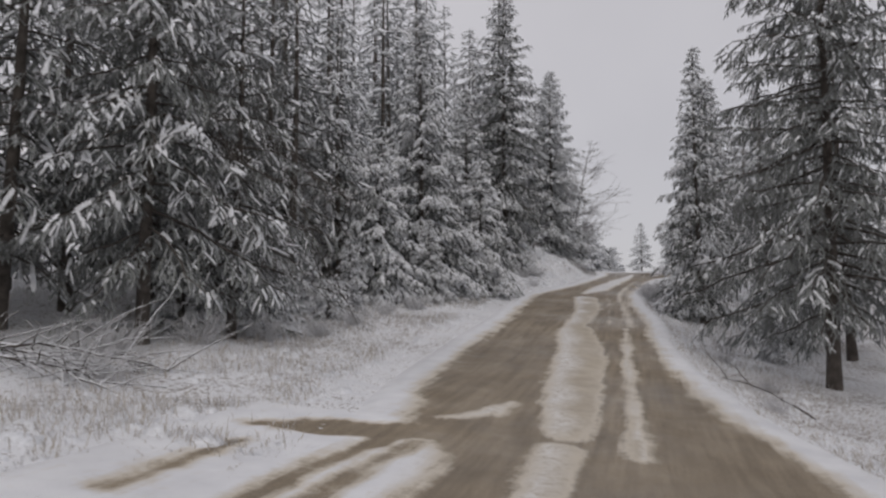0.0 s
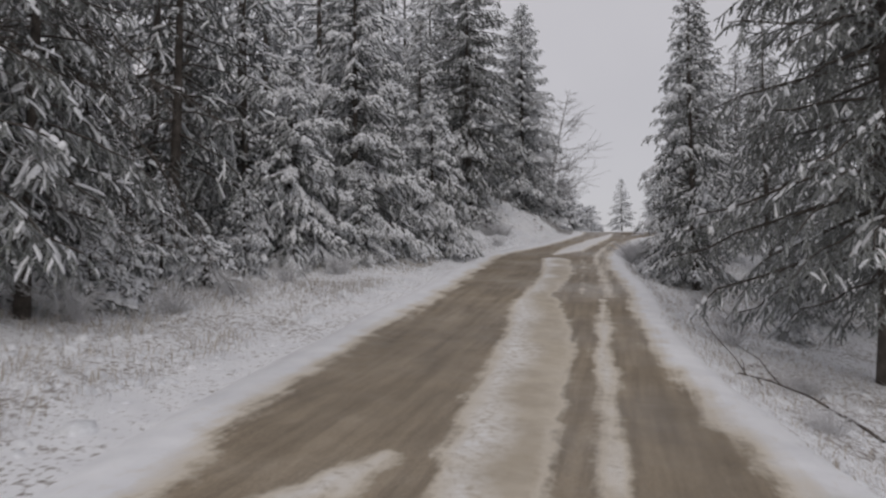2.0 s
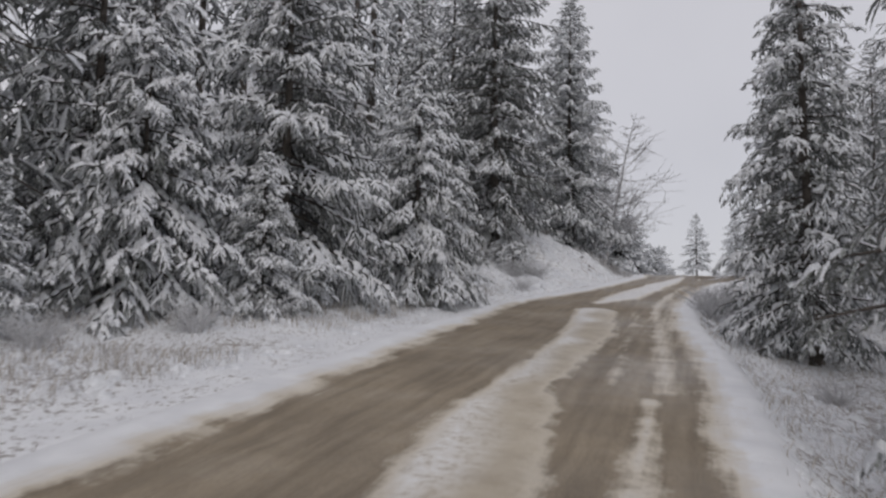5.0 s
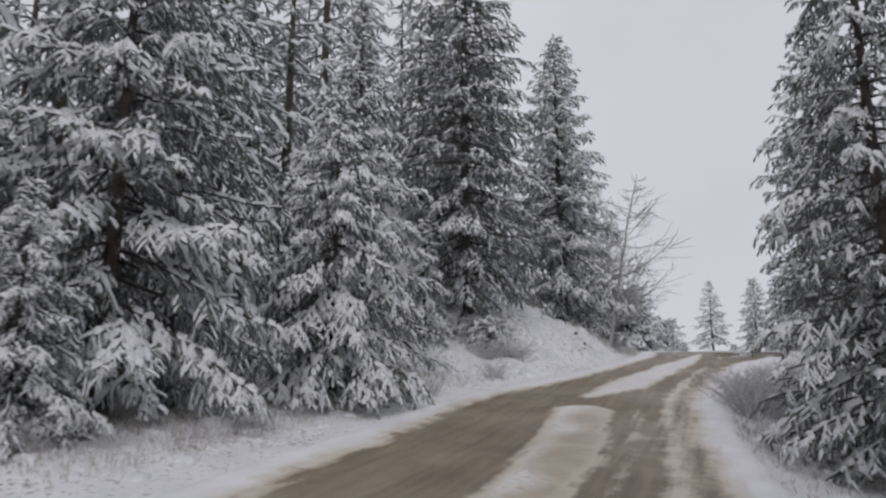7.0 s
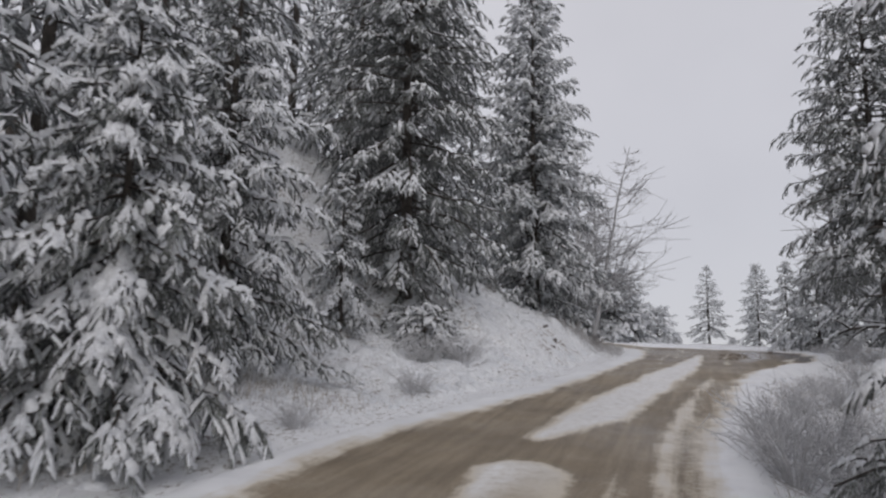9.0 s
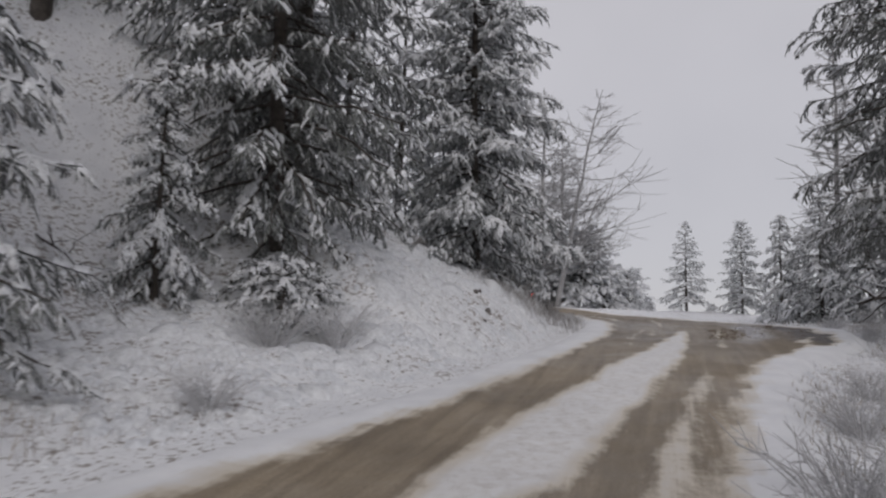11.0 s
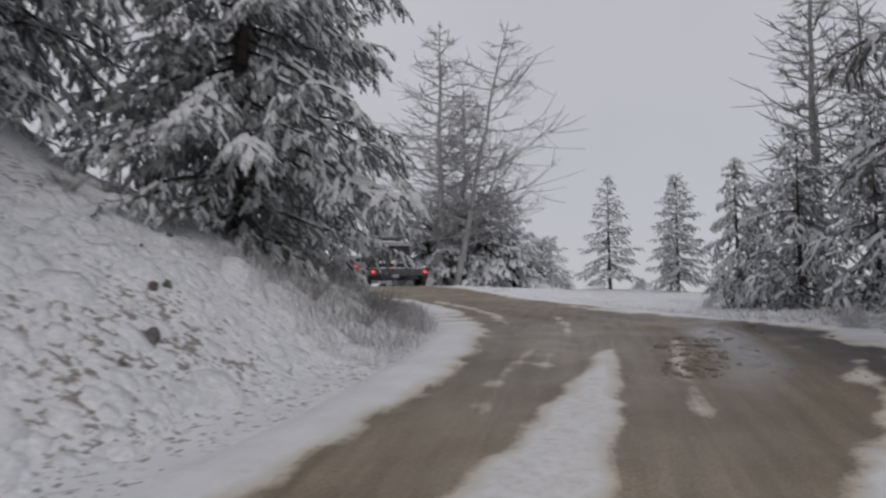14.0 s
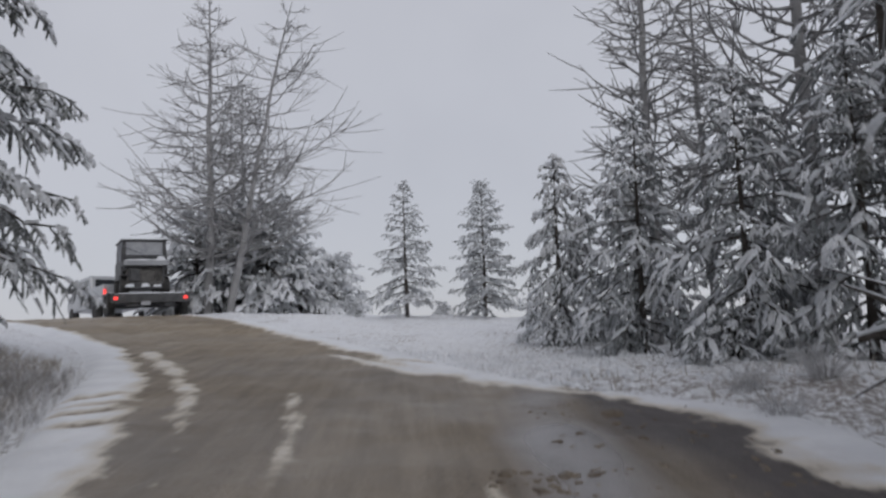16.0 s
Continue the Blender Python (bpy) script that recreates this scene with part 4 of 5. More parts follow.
def shrub(name, seed, height, spread, stems, mat, label):
    """A leafless shrub: stems that fork into fine frosted twigs."""
    rng = np.random.RandomState(seed)
    root = tagged(new(name), label, "shrub")
    lines, fine = [], []
    for k in range(stems):
        az, t = rng.uniform(0, 6.283), np.linspace(0, 1, 5)
        d = np.array([np.cos(az), np.sin(az), 0]) * spread * rng.uniform(0.2, 1)
        pts = np.array([d[0] * 0.15, d[1] * 0.15, -0.05]) + d * (t**1.3)[:, None] + np.array([0, 0, 1.0]) * (height * rng.uniform(0.5, 1.05) * (t - 0.18 * t**3))[:, None]
        pts += rng.normal(0, 0.03 * height, pts.shape) * t[:, None]
        lines.append((pts, 0.010 * (1 - 0.75 * t)))
        for j in range(6):
            u = rng.uniform(0.2, 1) * 3.999
            b = pts[int(u)] * (1 - u % 1) + pts[int(u) + 1] * (u % 1)
            e = d / (spread + 1e-6) * 0.6 + rng.normal(0, 0.6, 3) + np.array([0, 0, 0.35])
            s = np.linspace(0, 1, 3)
            fine.append((b + e * (height * rng.uniform(0.12, 0.32) * s)[:, None], 0.005 * (1 - 0.6 * s)))
    v, q = tubes(lines, 4)
    under("stem", fast_mesh("stem", v, q, np.zeros((0, 3), int), mat), root)
    v, q = tubes(fine, 3)
    tagged(under("fine_growth", fast_mesh("fine_growth", v, q, np.zeros((0, 3), int), mat), root), kind="stuff")
    return root


blades("tall_grass", scatter(rng, 2600, 40.5, 46.5, 0.62, 2.4, True, 0.1), 64, 0.24, 0.45, 0.005, DRY_STEMS, "tall grey-brown dry grass standing in the snow below the spruce")
blades("tall_grass", scatter(rng, 3600, 40.0, 46.5, 0.55, 2.6, True, 0.2), 65, 0.22, 0.55, 0.006, TWIGS, "tall frosted grass standing in the snow below the spruce")


bush = place(shrub("bush", 71, 0.75, 0.65, 48, TWIGS, "leafless frost-covered bush beside the road"), 0.45, 30.5)
for x, y, turn, size in ((0.5, 29.6, 1, 1.15), (1.1, 30.4, 2, 1.25), (0.5, 31.6, 3, 0.95), (1.2, 32.0, 4, 1.1), (1.8, 31.2, 5, 1.1), (1.2, 29.3, 0.6, 1.1), (1.1, 34.2, 0.4, 0.85), (1.8, 34.6, 1.4, 0.9), (2.3, 30.2, 2.5, 0.9), (1.3, 29.2, 3.3, 0.7), (1.6, 36.0, 0.9, 0.65), (2.4, 37.2, 2.9, 0.8), (3.6, 44.6, 1.9, 0.6), (-4.4, 34.9, 1, 1.0), (-4.9, 34.3, 2, 1.0), (-4.2, 32.0, 3, 0.7), (-4.6, 29.3, 1, 0.6), (2.2, 13.5, 0, 0.6), (2.5, 16.0, 2, 0.7), (1.9, 18.6, 3, 0.6), (2.2, 21.0, 3.6, 0.7), (1.9, 23.4, 1.6, 0.7), (-6.3, 8.5, 1, 0.8), (-6.2, 14.8, 2, 0.7), (-6.0, 16.2, 3, 0.8), (-6.6, 13.2, 4, 0.9), (-7.0, 11.6, 5, 0.9), (-5.9, 18.0, 0.4, 0.7), (-5.7, 20.2, 1.5, 0.8), (-5.6, 21.8, 2.6, 0.7), (-7.3, 9.9, 3.6, 1.0), (2.75, 41.0, 0.2, 0.5), (3.1, 42.2, 1.2, 0.6), (2.6, 43.4, 2.2, 0.45), (3.4, 41.2, 3.2, 0.6), (2.9, 44.6, 4.4, 0.5)):
    plant(bush, x, y, turn, size)
dry = place(shrub("dry_bush", 72, 0.6, 0.5, 34, DRY_STEMS, "dry brown leafless bush with frost at the foot of the bank"), -3.2, 43.6, 0, 0.8)
for x, y, turn, size in ((-3.5, 44.5, 2, 0.8), (-3.1, 42.7, 5, 0.7), (-3.8, 43.4, 3, 0.9), (-2.9, 41.8, 4, 0.6), (-3.6, 42.4, 1.9, 0.8), (-3.3, 41.2, 1.2, 0.7), (-3.0, 42.9, 2.2, 0.75), (-3.9, 44.2, 0.3, 0.8), (-3.1, 43.3, 3.7, 0.7), (-3.4, 45.1, 2.9, 0.75), (-4.2, 43.0, 5.1, 0.8), (-4.2, 41.4, 0.9, 0.6), (-4.7, 40.5, 2.3, 0.6), (-5.1, 39.7, 3.8, 0.65), (-3.7, 41.3, 5.5, 0.55), (-4.5, 42.1, 1.4, 0.7), (-4.9, 41.3, 2.7, 0.75), (-5.3, 40.6, 0.1, 0.75), (-4.0, 42.5, 4.6, 0.7), (-5.5, 38.9, 5.7, 0.7)):
    plant(dry, x, y, turn, size)
# snowed-over low juniper by the bank; brush beyond the bend, whitened to paint haze
low = place(conifer("juniper", 22, 1.0, 0.85, 36, snow=0.8, spread=0.15, twig=0.24, fine=2, wide=0.022, thick=0.045, pointed=0.4, bare=0.02, label="low snow-covered juniper on the bank"), -5.1, 34.9, 0, 0.85)
for x, y, turn, size in ((-4.85, 35.35, 2, 0.7), (-5.6, 35.2, 1, 0.8), (-7.0, 14.0, 1, 1.1), (-7.6, 15.4, 2, 1.2), (-6.9, 16.8, 3, 1.0), (-8.1, 12.8, 4, 1.2), (-4.4, 42.9, 3, 0.8), (3.9, 47.0, 1, 0.7), (3.2, 48.9, 4, 0.6), (-1.3, 60.0, 3, 0.5), (1.2, 60.3, 3, 0.5), (3.4, 57.5, 1, 0.7)):
    plant(low, x, y, turn, size)
brush = place(conifer("evergreen_bush", 23, 2.0, 1.3, 85, snow=0.6, spread=0.15, twig=0.26, fine=1, wide=0.03, pointed=0.35, bare=0.02, needles=NEEDLES_HAZE_WHITE, label="dense evergreen bush under bare trees, needles whitened as haze"), -3.8, 68.0, 0, 1.35)
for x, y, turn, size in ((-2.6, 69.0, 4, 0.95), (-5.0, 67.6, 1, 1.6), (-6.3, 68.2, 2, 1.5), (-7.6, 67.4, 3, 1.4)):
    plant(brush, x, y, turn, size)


# ---- stones in the cut bank ----
def stone(name, seed, size, label):
    rng = np.random.RandomState(seed)
    bm = bmesh.new()
    bmesh.ops.create_icosphere(bm, subdivisions=2, radius=1)
    off = Vector(rng.uniform(0, 50, 3))
    for v in bm.verts:
        v.co = Vector((v.co.x * 1.2, v.co.y, v.co.z * 0.75)) * size * (1 + 0.45 * noise.noise(v.co * 1.2 + off))
    me = bpy.data.meshes.new(name)
    bm.to_mesh(me)
    bm.free()
    me.materials.append(ROCK)
    return tagged(new(name, me), label, "stone", "stones in the bank")


ROCK = mottled("dark_stone", (0.08, 0.07, 0.065), (0.24, 0.22, 0.21), 5, 40, 0.9, 0.6, 0.02)
stones = [stone("stone", 80 + k, 0.10, "dark stone lying in the snowy bank") for k in range(3)]
rng = np.random.RandomState(9)
for n in range(15):
    y = rng.uniform(34.5, 43.5)
    x = float(smooth_interp(np.array([y]), LY, LX)[0]) - rng.uniform(1.15, 3.2)
    m = Matrix.Translation((x, y, ground_at(x, y) + 0.01)) @ Euler(rng.uniform(0, 6, 3)).to_matrix().to_4x4() @ Matrix.Scale(rng.uniform(0.25, 0.75), 4)
    if n < 3:
        stones[n].matrix_basis = m
    else:
        copy_thing(stones[n % 3], m)


# ---- lumps of snow and of mud ----
def clods(name, x, y, seed, size, flat, mat, label, category, height=None):
    """Small rounded lumps, half sunk in what they lie on."""
    rng = np.random.RandomState(seed)
    n = len(x)
    a = np.arange(6) * 1.0472
    ring = np.stack([np.cos(a), np.sin(a), np.zeros(6)], -1)
    shape = np.concatenate([ring * 1.0 - [0, 0, 0.5], ring * 0.72 + [0, 0, 0.55], [[0, 0, 0.85]]])
    r = size * rng.lognormal(0, 0.45, n)
    turn = rng.uniform(0, 6.283, n)
    v = shape[None] * rng.uniform(0.7, 1.3, (n, 13, 1)) * r[:, None, None] * np.array([1, 1, flat])
    v[:, :, 0] *= rng.uniform(0.8, 1.7, n)[:, None]
    c, s = np.cos(turn)[:, None], np.sin(turn)[:, None]
    vx, vy = v[:, :, 0] * c - v[:, :, 1] * s + x[:, None], v[:, :, 0] * s + v[:, :, 1] * c + y[:, None]
    z = (land if height is None else height)(vx.ravel(), vy.ravel()).reshape(vx.shape) - 0.004
    v = np.stack([vx, vy, v[:, :, 2] + z], -1)
    k = np.arange(6)
    k1 = (k + 1) % 6
    q = np.stack([k, k1, k1 + 6, k + 6], -1)
    t = np.stack([k + 6, k1 + 6, np.full(6, 12)], -1)
    o = (np.arange(n) * 13)[:, None, None]
    me = fast_mesh(name, v.reshape(-1, 3), (q[None] + o).reshape(-1, 4), (t[None] + o).reshape(-1, 3), mat)
    return tagged(new(name, me), label, category, kind="stuff")


rng = np.random.RandomState(29)
p = np.concatenate([scatter(rng, 4200, 31, 46, 1.0, 4.2, True, 0.5), scatter(rng, 1800, 4, 31, 1.0, 4.5, True, 0.3)])
clods("snow_lumps", p[:, 0], p[:, 1], 30, 0.052, 0.55, SNOW, "small lumps of snow over grass on the bank", "snow")
p = np.concatenate([scatter(rng, 2200, 36, 50, 0.3, 3.5, False, 0.4), scatter(rng, 2200, 4, 36, 0.4, 3.0, False, 0.4)])
clods("snow_lumps", p[:, 0], p[:, 1], 31, 0.04, 0.6, SNOW, "small lumps of snow over grass on the verge", "snow")
MUD_CLOD = mottled("mud_clods", (0.13, 0.10, 0.075), (0.30, 0.245, 0.18), 6, 50, 0.7, 0.5, 0.01)
y = rng.uniform(39.6, 42.2, 420)
clods("mud_clods", 0.5 + 0.16 * (y - 41) + rng.normal(0, 0.16, 420), y, 32, 0.017, 0.6, MUD_CLOD, "churned clods of mud in the wheel track", "mud", road_height)


x, y = rng.uniform(0.9, 2.1, 260), rng.uniform(39.2, 44.2, 260)
clods("mud_clods", x, y, 33, 0.014, 0.6, MUD_CLOD, "small dark clods on the wet road", "mud", road_height)


# ---- fallen wood ----
def fallen(name, seed, points, radius, limbs, label, cover=True):
    rng = np.random.RandomState(seed)
    root = tagged(new(name), label, "log")
    a, b = (np.array(p if len(p) == 3 else (*p, ground_at(*p) + radius)) for p in points)
    t = np.linspace(0, 1, 12)
    ln = np.linalg.norm(b - a)
    pts = a + (b - a) * t[:, None] + np.array([0, 0, 0.06 * ln]) * np.sin(t * 3.1)[:, None] + rng.normal(0, 0.008 * ln, (12, 3))
    lines = [(pts, radius * (1 - 0.65 * t))]
    for k in range(limbs):
        u = rng.uniform(0.15, 1) * 10.99
        p = pts[int(u)] * (1 - u % 1) + pts[int(u) + 1] * (u % 1)
        s = np.linspace(0, 1, 5)
        d = (b - a) / ln * rng.uniform(0.2, 0.8) + rng.normal(0, 0.6, 3) + np.array([0, 0, 0.2])
        lines.append((p + d * (ln * rng.uniform(0.1, 0.3) * s)[:, None] + DOWN * (0.05 * ln * s**2)[:, None] + rng.normal(0, 0.012 * ln, (5, 3)) * s[:, None], radius * 0.35 * (1 - 0.85 * s) + 0.002))
    none = np.zeros((0, 3), int)
    under("wood", fast_mesh("wood", *tubes(lines[:1], 8), none, BARK), root)
    tagged(under("side_branchwork", fast_mesh("side_branchwork", *tubes(lines[1:], 6), none, BARK), root), kind="stuff")
    if cover:
        caps_of = [(p + np.array([0, 0, 0.75]) * np.asarray(r)[:, None], np.asarray(r) * 0.95) for p, r in lines]
        v, q = tubes(caps_of, 6)
        tagged(under("snow_cap", fast_mesh("snow_cap", v, q, np.zeros((0, 3), int), BOUGH_SNOW), root), kind="stuff")
    return root


fallen("fallen_log", 91, [(6.0, 41.4, 5.15), (3.1, 43.2, 5.5)], 0.085, 14, "fallen dead tree under the spruces with snow on top")
fallen("fallen_branch", 93, [(-8.4, 7.6), (-5.9, 9.2)], 0.028, 44, "snow-covered fallen branch with many twigs")
fallen("fallen_branch", 96, [(-8.2, 8.4), (-6.0, 8.1)], 0.022, 50, "snow-covered fallen branch with many twigs")
fallen("fallen_branch", 97, [(-7.6, 9.6), (-6.2, 7.7)], 0.02, 48, "snow-covered fallen branch with many twigs")
fallen("fallen_branch", 98, [(-8.0, 7.3), (-5.8, 7.9)], 0.02, 48, "snow-covered fallen branch with many twigs")
fallen("fallen_branch", 94, [(-7.9, 33.8), (-6.3, 33.5)], 0.025, 22, "snow-covered fallen branch with many twigs")
fallen("fallen_branch", 95, [(2.9, 14.2), (1.6, 15.6)], 0.02, 8, "broken twiggy branch on the verge", False)
# bare limbs of the dark conifers at the forest edge
rng = np.random.RandomState(19)
for n in range(16):
    y, z = rng.uniform(11.6, 15.4), rng.uniform(3.4, 6.6)
    x = -7.3 + rng.uniform(-0.4, 0.4)
    fallen("dead_bough", 100 + n, [(x, y, z), (x + rng.uniform(0.7, 1.7), y + rng.uniform(-0.6, 0.8), z - rng.uniform(0.7, 2.1))], 0.016, 30, "bare twiggy dead bough hanging from a dark conifer", n % 2 == 0)


# ---- pickup towing a flat trailer with an off-road buggy on it ----
SILVER = mottled("silver_paint", (0.42, 0.43, 0.45), (0.56, 0.57, 0.59), 2, 60, 0.35, 0.05, 0.002, 0.3)
BLACK = mottled("black_steel", (0.05, 0.05, 0.053), (0.12, 0.12, 0.124), 4, 50, 0.6, 0.2, 0.003)
RUBBER = mottled("tyre_rubber", (0.03, 0.03, 0.03), (0.09, 0.085, 0.08), 6, 40, 0.9, 0.4, 0.005)
GREY_TARP = mottled("grey_soft_top", (0.16, 0.165, 0.18), (0.30, 0.31, 0.33), 2.5, 40, 0.8, 0.2, 0.004)
# pale grey paints sky showing through the window; snow crust on the tailboard
CLOUDED = mottled("clouded_plastic", (0.30, 0.31, 0.33), (0.46, 0.47, 0.49), 2.5, 40, 0.4, 0.2, 0.004)
DIRTY = mottled("greasy_engine_metal", (0.05, 0.047, 0.045), (0.16, 0.15, 0.14), 7, 50, 0.6, 0.5, 0.01)
DECK = mottled("wet_deck_planks", (0.10, 0.085, 0.07), (0.22, 0.19, 0.16), 5, 40, 0.8, 0.4, 0.006)


def glass_material():
    m, n, l, p = material("dark_window_glass", 0.08)
    p.inputs["Base Color"].default_value = (0.03, 0.033, 0.037, 1)
    return m


def lamp_material(name, colour, strength):
    m, n, l, p = material(name, 0.3)
    p.inputs["Base Color"].default_value = (0.35, 0.02, 0.02, 1)
    p.inputs["Emission Color"].default_value = (*colour, 1)
    p.inputs["Emission Strength"].default_value = strength
    return m


GLASS = glass_material()
TAIL_LAMP = lamp_material("lit_tail_lamp", (1.0, 0.06, 0.05), 1.6)


def block(x0, x1, y0, y1, z0, z1, bevel=0.02, taper=0.0, bm=None):
    """A bevelled box; taper draws in its top in y."""
    bm = bm or bmesh.new()
    made = bmesh.ops.create_cube(bm, size=1)["verts"]
    for v in made:
        s = 1 - taper if v.co.z > 0 else 1
        v.co = Vector(((x0 + x1) / 2 + v.co.x * (x1 - x0), (y0 + y1) / 2 + v.co.y * s * (y1 - y0), (z0 + z1) / 2 + v.co.z * (z1 - z0)))
    if bevel:
        edges = list({e for v in made for e in v.link_edges})
        bmesh.ops.bevel(bm, geom=edges, offset=bevel, segments=2, affect="EDGES", profile=0.6)
    return bm


def wheel(parent, x, y, z, r, w, rim_mat):
    def lathe(profile, seg=24):
        bm = bmesh.new()
        rings = [[bm.verts.new((x + a, y + b * math.cos(k * 6.28319 / seg), z + b * math.sin(k * 6.28319 / seg))) for k in range(seg)] for a, b in profile]
        for p, q in zip(rings, rings[1:]):
            for k in range(seg):
                bm.faces.new((p[k], p[(k + 1) % seg], q[(k + 1) % seg], q[k]))
        for ring in (rings[0], rings[-1]):
            bm.faces.new(ring)
        bmesh.ops.recalc_face_normals(bm, faces=bm.faces)
        return bm

    t = part("tyre", lathe([(-w / 2, r * 0.62), (-w / 2, r * 0.9), (-w * 0.4, r), (w * 0.4, r), (w / 2, r * 0.9), (w / 2, r * 0.62)]), RUBBER, parent, "", True)
    part("rim", lathe([(-w * 0.45, r * 0.2), (-w * 0.47, r * 0.6), (w * 0.47, r * 0.6), (w * 0.45, r * 0.2)]), rim_mat, t, "steel rim", False)


def mound(x0, x1, y0, y1, z, high, seed):
    """A soft layer of snow on a flat thing."""
    bm = bmesh.new()
    nx, ny = 14, 14
    g = [[None] * (ny + 1) for _ in range(nx + 1)]
    for i in range(nx + 1):
        for j in range(ny + 1):
            u, v = i / nx, j / ny
            x, y = x0 + (x1 - x0) * u, y0 + (y1 - y0) * v
            e = min(u, 1 - u, v, 1 - v)
            h = high * min(1, e * 6) ** 0.5 * (0.75 + 0.35 * noise.noise(Vector((x * 3, y * 3, seed))))
            g[i][j] = bm.verts.new((x, y, z + h))
    for i in range(nx):
        for j in range(ny):
            bm.faces.new((g[i][j], g[i + 1][j], g[i + 1][j + 1], g[i][j + 1]))
    return bm


def trailer_at(m):
    root = tagged(new("trailer"), "flat black car trailer with snow on its deck, lamps lit", "trailer")
    part("deck_frame", block(-1.0, 1.0, 0.0, 4.8, 0.48, 0.6, 0.02), BLACK, root)
    for k in range(9):
        part("deck_plank", block(-0.96 + k * 0.215, -0.96 + k * 0.215 + 0.2, 0.06, 4.75, 0.6, 0.635, 0.006), DECK, root)
    part("rear_beam", block(-1.14, 1.14, -0.06, 0.05, 0.42, 0.70, 0.015), BLACK, root)
    for k in (-0.78, -0.26, 0.26, 0.78):
        part("stake_pocket", block(k - 0.05, k + 0.05, -0.075, -0.06, 0.46, 0.64, 0.006), BLACK, root)
    tagged(part("snow_layer", mound(-1.12, 1.12, -0.05, 0.7, 0.69, 0.06, 3), SNOW, root, "snow along the rear edge", True), kind="stuff")
    for sx in (-1, 1):
        fender = part("fender", block(sx * 1.1 - 0.13, sx * 1.1 + 0.13, 0.35, 2.3, 0.7, 0.75, 0.02), BLACK, root)
        tagged(part("snow_layer", mound(sx * 1.1 - 0.12, sx * 1.1 + 0.12, 0.37, 2.28, 0.745, 0.04, 5 + sx), SNOW, fender, "", True), kind="stuff")
        part("mud_flap", block(sx * 1.1 - 0.12, sx * 1.1 + 0.12, 0.33, 0.36, 0.3, 0.72, 0.005), RUBBER, root)
        for y in (0.85, 1.75):
            wheel(root, sx * 1.1, y, 0.36, 0.36, 0.22, BLACK)
        part("tail_lamp", block(sx * 1.02 - 0.055, sx * 1.02 + 0.055, -0.085, -0.055, 0.52, 0.61, 0.012), TAIL_LAMP, root, "lit red tail lamp")
        part("ramp", block(sx * 0.55 - 0.16, sx * 0.55 + 0.16, 0.0, 0.05, 0.3, 0.46, 0.01), BLACK, root)
    part("number_plate", block(-0.3, -0.02, -0.08, -0.06, 0.34, 0.46, 0.004), SILVER, root, "plain pale plate")
    part("axle", block(-1.1, 1.1, 0.8, 0.9, 0.3, 0.4, 0.01), BLACK, root)
    part("axle", block(-1.1, 1.1, 1.7, 1.8, 0.3, 0.4, 0.01), BLACK, root)
    part("drawbar", block(-0.08, 0.08, 4.7, 6.2, 0.46, 0.56, 0.01), BLACK, root)
    root.matrix_basis = m
    return root


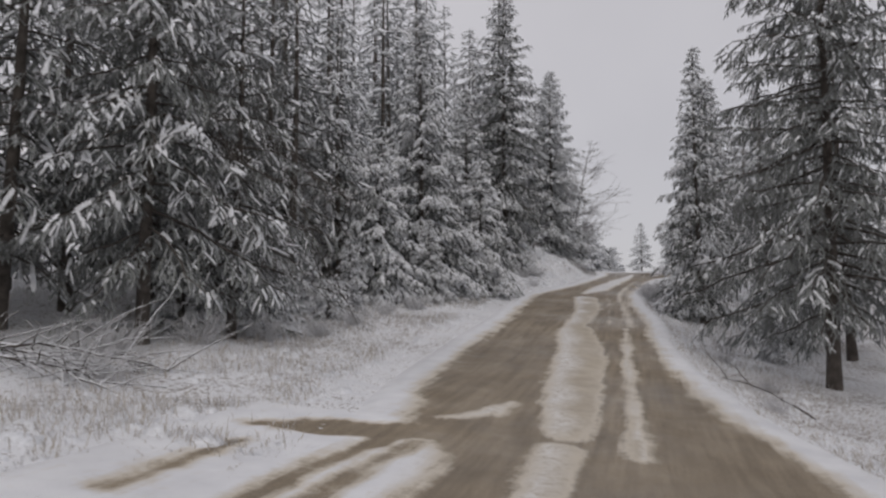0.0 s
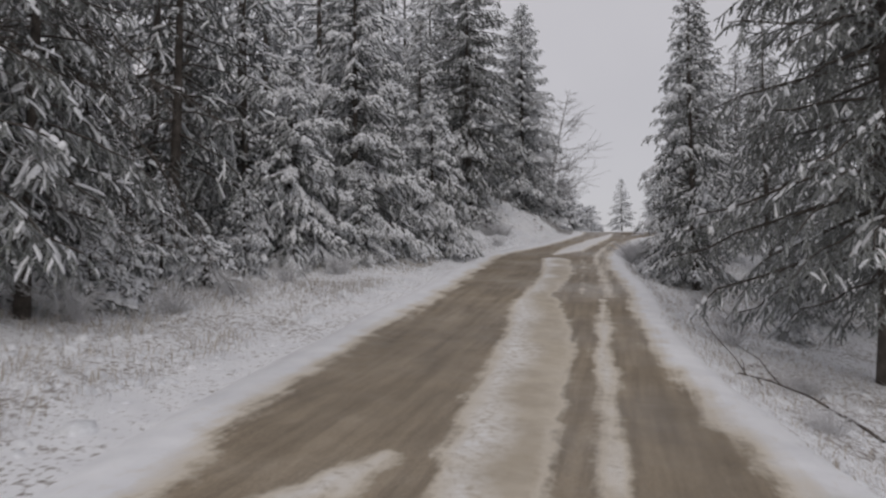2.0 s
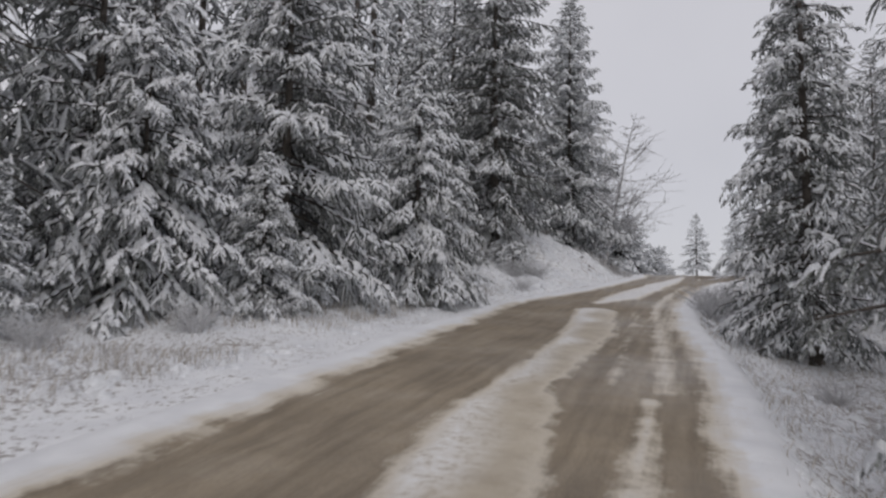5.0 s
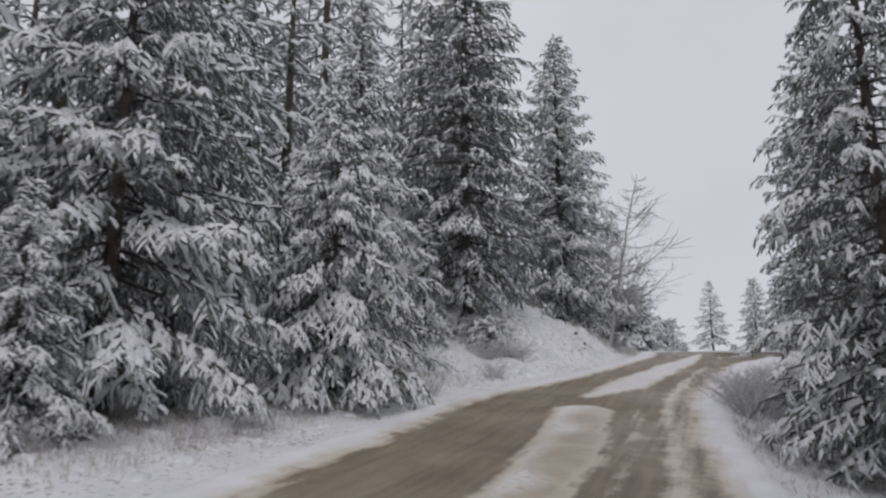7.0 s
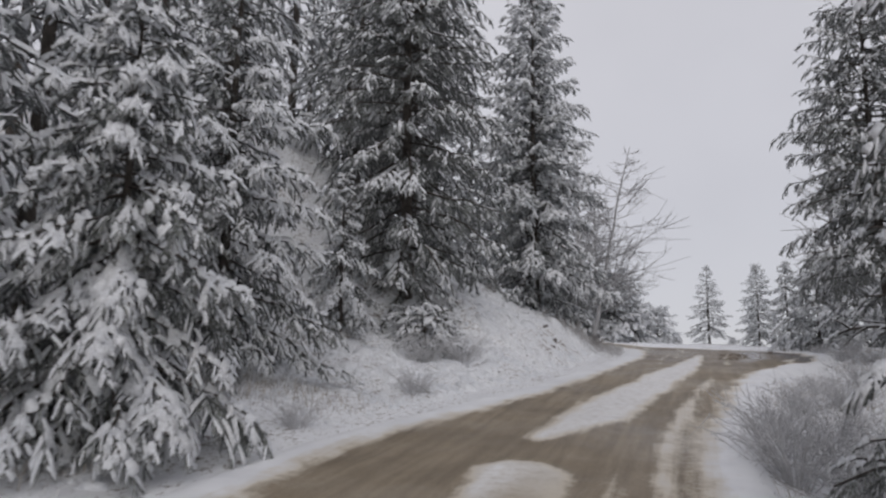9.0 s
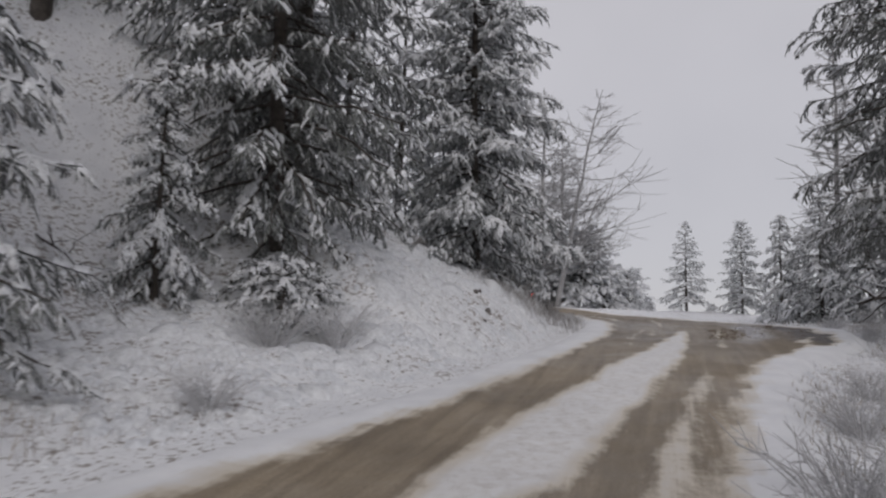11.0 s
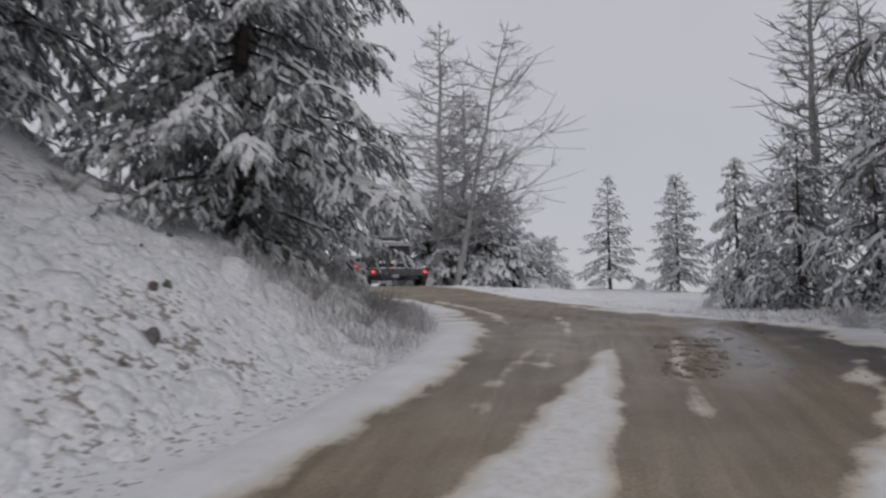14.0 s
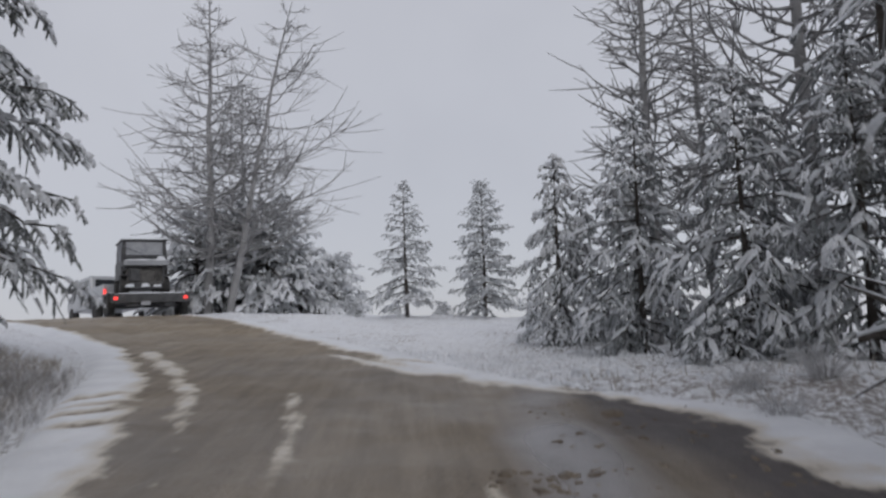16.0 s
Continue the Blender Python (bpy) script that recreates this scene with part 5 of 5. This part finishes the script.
def buggy_at(m):
    root = tagged(new("off_road_buggy"), "dark open off-road buggy with a grey soft top, dusted with snow", "vehicle")
    part("chassis", block(-0.5, 0.5, 0.1, 2.9, 0.3, 0.45, 0.03), BLACK, root)
    part("engine", block(-0.36, 0.3, 0.12, 0.7, 0.42, 0.85, 0.05), DIRTY, root, "greasy engine block")
    part("exhaust", block(0.05, 0.42, 0.02, 0.2, 0.36, 0.5, 0.05), DIRTY, root)
    part("radiator", block(-0.48, -0.2, 0.05, 0.16, 0.5, 0.9, 0.02), BLACK, root)
    part("engine_bay", block(-0.58, 0.58, 0.24, 1.0, 0.4, 0.96, 0.05), DIRTY, root, "dark engine bay behind the rear wheels")
    part("skid_plate", block(-0.5, 0.5, 0.06, 0.5, 0.22, 0.32, 0.03), BLACK, root)
    for k in (-0.52, -0.05, 0.3):
        tagged(part("snow_heap", mound(k - 0.1, k + 0.16, 0.02, 0.24, 0.30, 0.14, 40 + k), SNOW, root, "", True), kind="stuff")
    for sx in (-1, 1):
        part("mudguard", block(sx * 0.62 - 0.16, sx * 0.62 + 0.16, 0.2, 0.95, 0.66, 0.72, 0.03), BLACK, root)
        v, q = tubes([([(sx * 0.45, 0.1, 0.34), (sx * 0.52, 0.07, 0.62), (sx * 0.5, 0.1, 0.95)], [0.022] * 3)], 6)
        under("bumper_tube", fast_mesh("bumper_tube", v, q, np.zeros((0, 3), int), BLACK), root)
    body = part("body", block(-0.66, 0.66, 0.3, 2.9, 0.82, 1.06, 0.06), BLACK, root)
    part("cargo_bed", block(-0.7, 0.7, 0.05, 0.9, 0.98, 1.14, 0.03), BLACK, root)
    tagged(part("snow_layer", mound(-0.68, 0.68, 0.03, 0.55, 1.13, 0.09, 9), SNOW, body, "snow on the tailboard", True), kind="stuff")
    part("tailboard", block(-0.68, 0.68, 0.015, 0.05, 0.99, 1.15, 0.012), CLOUDED, root, "tailboard crusted with snow")
    for sx in (-1, 1):
        part("side_panel", block(sx * 0.68 - 0.03, sx * 0.68 + 0.03, 0.5, 2.5, 0.6, 1.2, 0.03), BLACK, root)
        for y in (0.55, 2.4):
            wheel(root, sx * 0.62, y, 0.32, 0.32, 0.26, BLACK)
        for y0, y1 in ((0.55, 0.62), (2.0, 2.3)):
            v, q = tubes([([(sx * 0.68, y0, 1.1), (sx * 0.67, (y0 + y1) / 2, 1.5), (sx * 0.62, y1, 1.84)], [0.03] * 3)], 8)
            under("cage_post", fast_mesh("cage_post", v, q, np.zeros((0, 3), int), BLACK), root)
        part("side_curtain", block(sx * 0.66 - 0.012, sx * 0.66 + 0.012, 0.62, 2.2, 1.16, 1.82, 0.005), GREY_TARP, root)
    part("rear_window", block(-0.56, 0.56, 0.54, 0.57, 1.36, 1.79, 0.01), CLOUDED, root, "clouded plastic rear window, sky brightness in its pale grey")
    part("rear_curtain", block(-0.65, 0.65, 0.57, 0.6, 1.14, 1.82, 0.01), BLACK, root)
    part("seat", block(-0.55, 0.55, 0.9, 1.4, 1.0, 1.45, 0.06), BLACK, root)
    roof = part("roof", block(-0.71, 0.71, 0.5, 2.35, 1.81, 1.88, 0.03), BLACK, root)
    tagged(part("snow_layer", mound(-0.7, 0.7, 0.5, 2.34, 1.87, 0.06, 13), SNOW, roof, "", True), kind="stuff")
    v, q = tubes([([(-0.68, 0.5, 1.66), (-0.2, 0.46, 1.45), (0.1, 0.42, 1.3)], [0.018, 0.016, 0.012])], 6)
    under("strap", fast_mesh("strap", v, q, np.zeros((0, 3), int), GREY_TARP), root, "pale tie-down strap")
    tagged(part("snow_heap", mound(0.36, 0.62, 0.3, 0.55, 1.18, 0.16, 21), SNOW, root, "", True), kind="stuff")
    root.matrix_basis = m
    return root


def pickup_at(m):
    root = tagged(new("pickup_truck"), "silver crew-cab pickup truck with red tail lamps lit", "truck")
    body = part("bed", block(-0.98, 0.98, 0.0, 2.1, 0.62, 1.32, 0.06), SILVER, root)
    part("tailgate", block(-0.8, 0.8, -0.03, 0.02, 0.74, 1.28, 0.015), SILVER, root)
    part("rear_bumper", block(-0.98, 0.98, -0.14, 0.0, 0.5, 0.68, 0.03), BLACK, root)
    part("hood", block(-0.96, 0.96, 4.3, 5.6, 0.6, 1.22, 0.08), SILVER, root)
    part("lower_cab", block(-0.99, 0.99, 2.1, 4.4, 0.55, 1.28, 0.05), SILVER, root)
    cab = part("cab", block(-0.88, 0.88, 2.12, 4.35, 1.24, 1.9, 0.1, 0.22), SILVER, root)
    part("rear_window", block(-0.68, 0.68, 2.19, 2.25, 1.38, 1.74, 0.02), GLASS, cab)
    for sx in (-1, 1):
        part("side_window", block(sx * 0.875 - 0.01, sx * 0.875 + 0.01, 2.45, 3.25, 1.36, 1.74, 0.008), GLASS, cab)
        part("side_window", block(sx * 0.875 - 0.01, sx * 0.875 + 0.01, 3.32, 4.0, 1.36, 1.74, 0.008), GLASS, cab)
        part("door", block(sx * 0.985 - 0.02, sx * 0.985 + 0.02, 3.3, 4.25, 0.62, 1.26, 0.015), SILVER, root)
        part("door", block(sx * 0.985 - 0.02, sx * 0.985 + 0.02, 2.3, 3.26, 0.62, 1.26, 0.015), SILVER, root)
        part("tail_lamp", block(sx * 0.9 - 0.045, sx * 0.9 + 0.045, -0.04, 0.02, 0.93, 1.14, 0.02), TAIL_LAMP, root, "lit red tail lamp")
        mirror = part("mirror", block(sx * 1.18 - 0.13, sx * 1.18 + 0.13, 3.95, 4.07, 1.3, 1.52, 0.04), BLACK, root)
        part("mirror_arm", block(sx * 1.0 - 0.08, sx * 1.0 + 0.08, 3.98, 4.03, 1.34, 1.38, 0.005), BLACK, mirror)
        part("wheel_arch", block(sx * 0.985 - 0.025, sx * 0.985 + 0.025, 0.55, 1.55, 0.5, 0.95, 0.1), BLACK, root)
        for y in (1.05, 4.75):
            wheel(root, sx * 0.87, y, 0.38, 0.38, 0.25, SILVER)
    tagged(part("snow_layer", mound(-0.8, 0.8, 2.4, 4.0, 1.89, 0.04, 31), SNOW, cab, "", True), kind="stuff")
    v, q = tubes([([(0.6, 2.6, 1.85), (0.61, 2.55, 2.25), (0.62, 2.45, 2.6)], [0.012, 0.01, 0.008])], 5)
    under("antenna", fast_mesh("antenna", v, q, np.zeros((0, 3), int), BLACK), root)
    root.matrix_basis = m
    return root


def resting(x, y, turn, length, lift=0.03):
    """A pose on the road, tilted along its slope."""
    dx, dy = -math.sin(turn), math.cos(turn)
    z0, z1 = (float(land(np.array([x + dx * s]), np.array([y + dy * s]), False)[0]) + lift for s in (0.0, length))
    sx, sy = math.cos(turn), math.sin(turn)
    za, zb = (float(land(np.array([x + dx + sx * s]), np.array([y + dy + sy * s]), False)[0]) for s in (-1.0, 1.0))
    return Matrix.Translation((x, y, z0)) @ Matrix.Rotation(turn, 4, "Z") @ Matrix.Rotation(math.atan2(z1 - z0, length), 4, "X") @ Matrix.Rotation(-math.atan2(zb - za, 2), 4, "Y")


rig = resting(-7.7, 62.4, radians(25), 4.8)
trailer_at(rig)
buggy_at(rig @ pose(-0.03, 0.75, 0.64))
hitch = rig @ Vector((0, 6.0, 0))
pickup_at(resting(hitch.x, hitch.y, radians(35), 5.0))
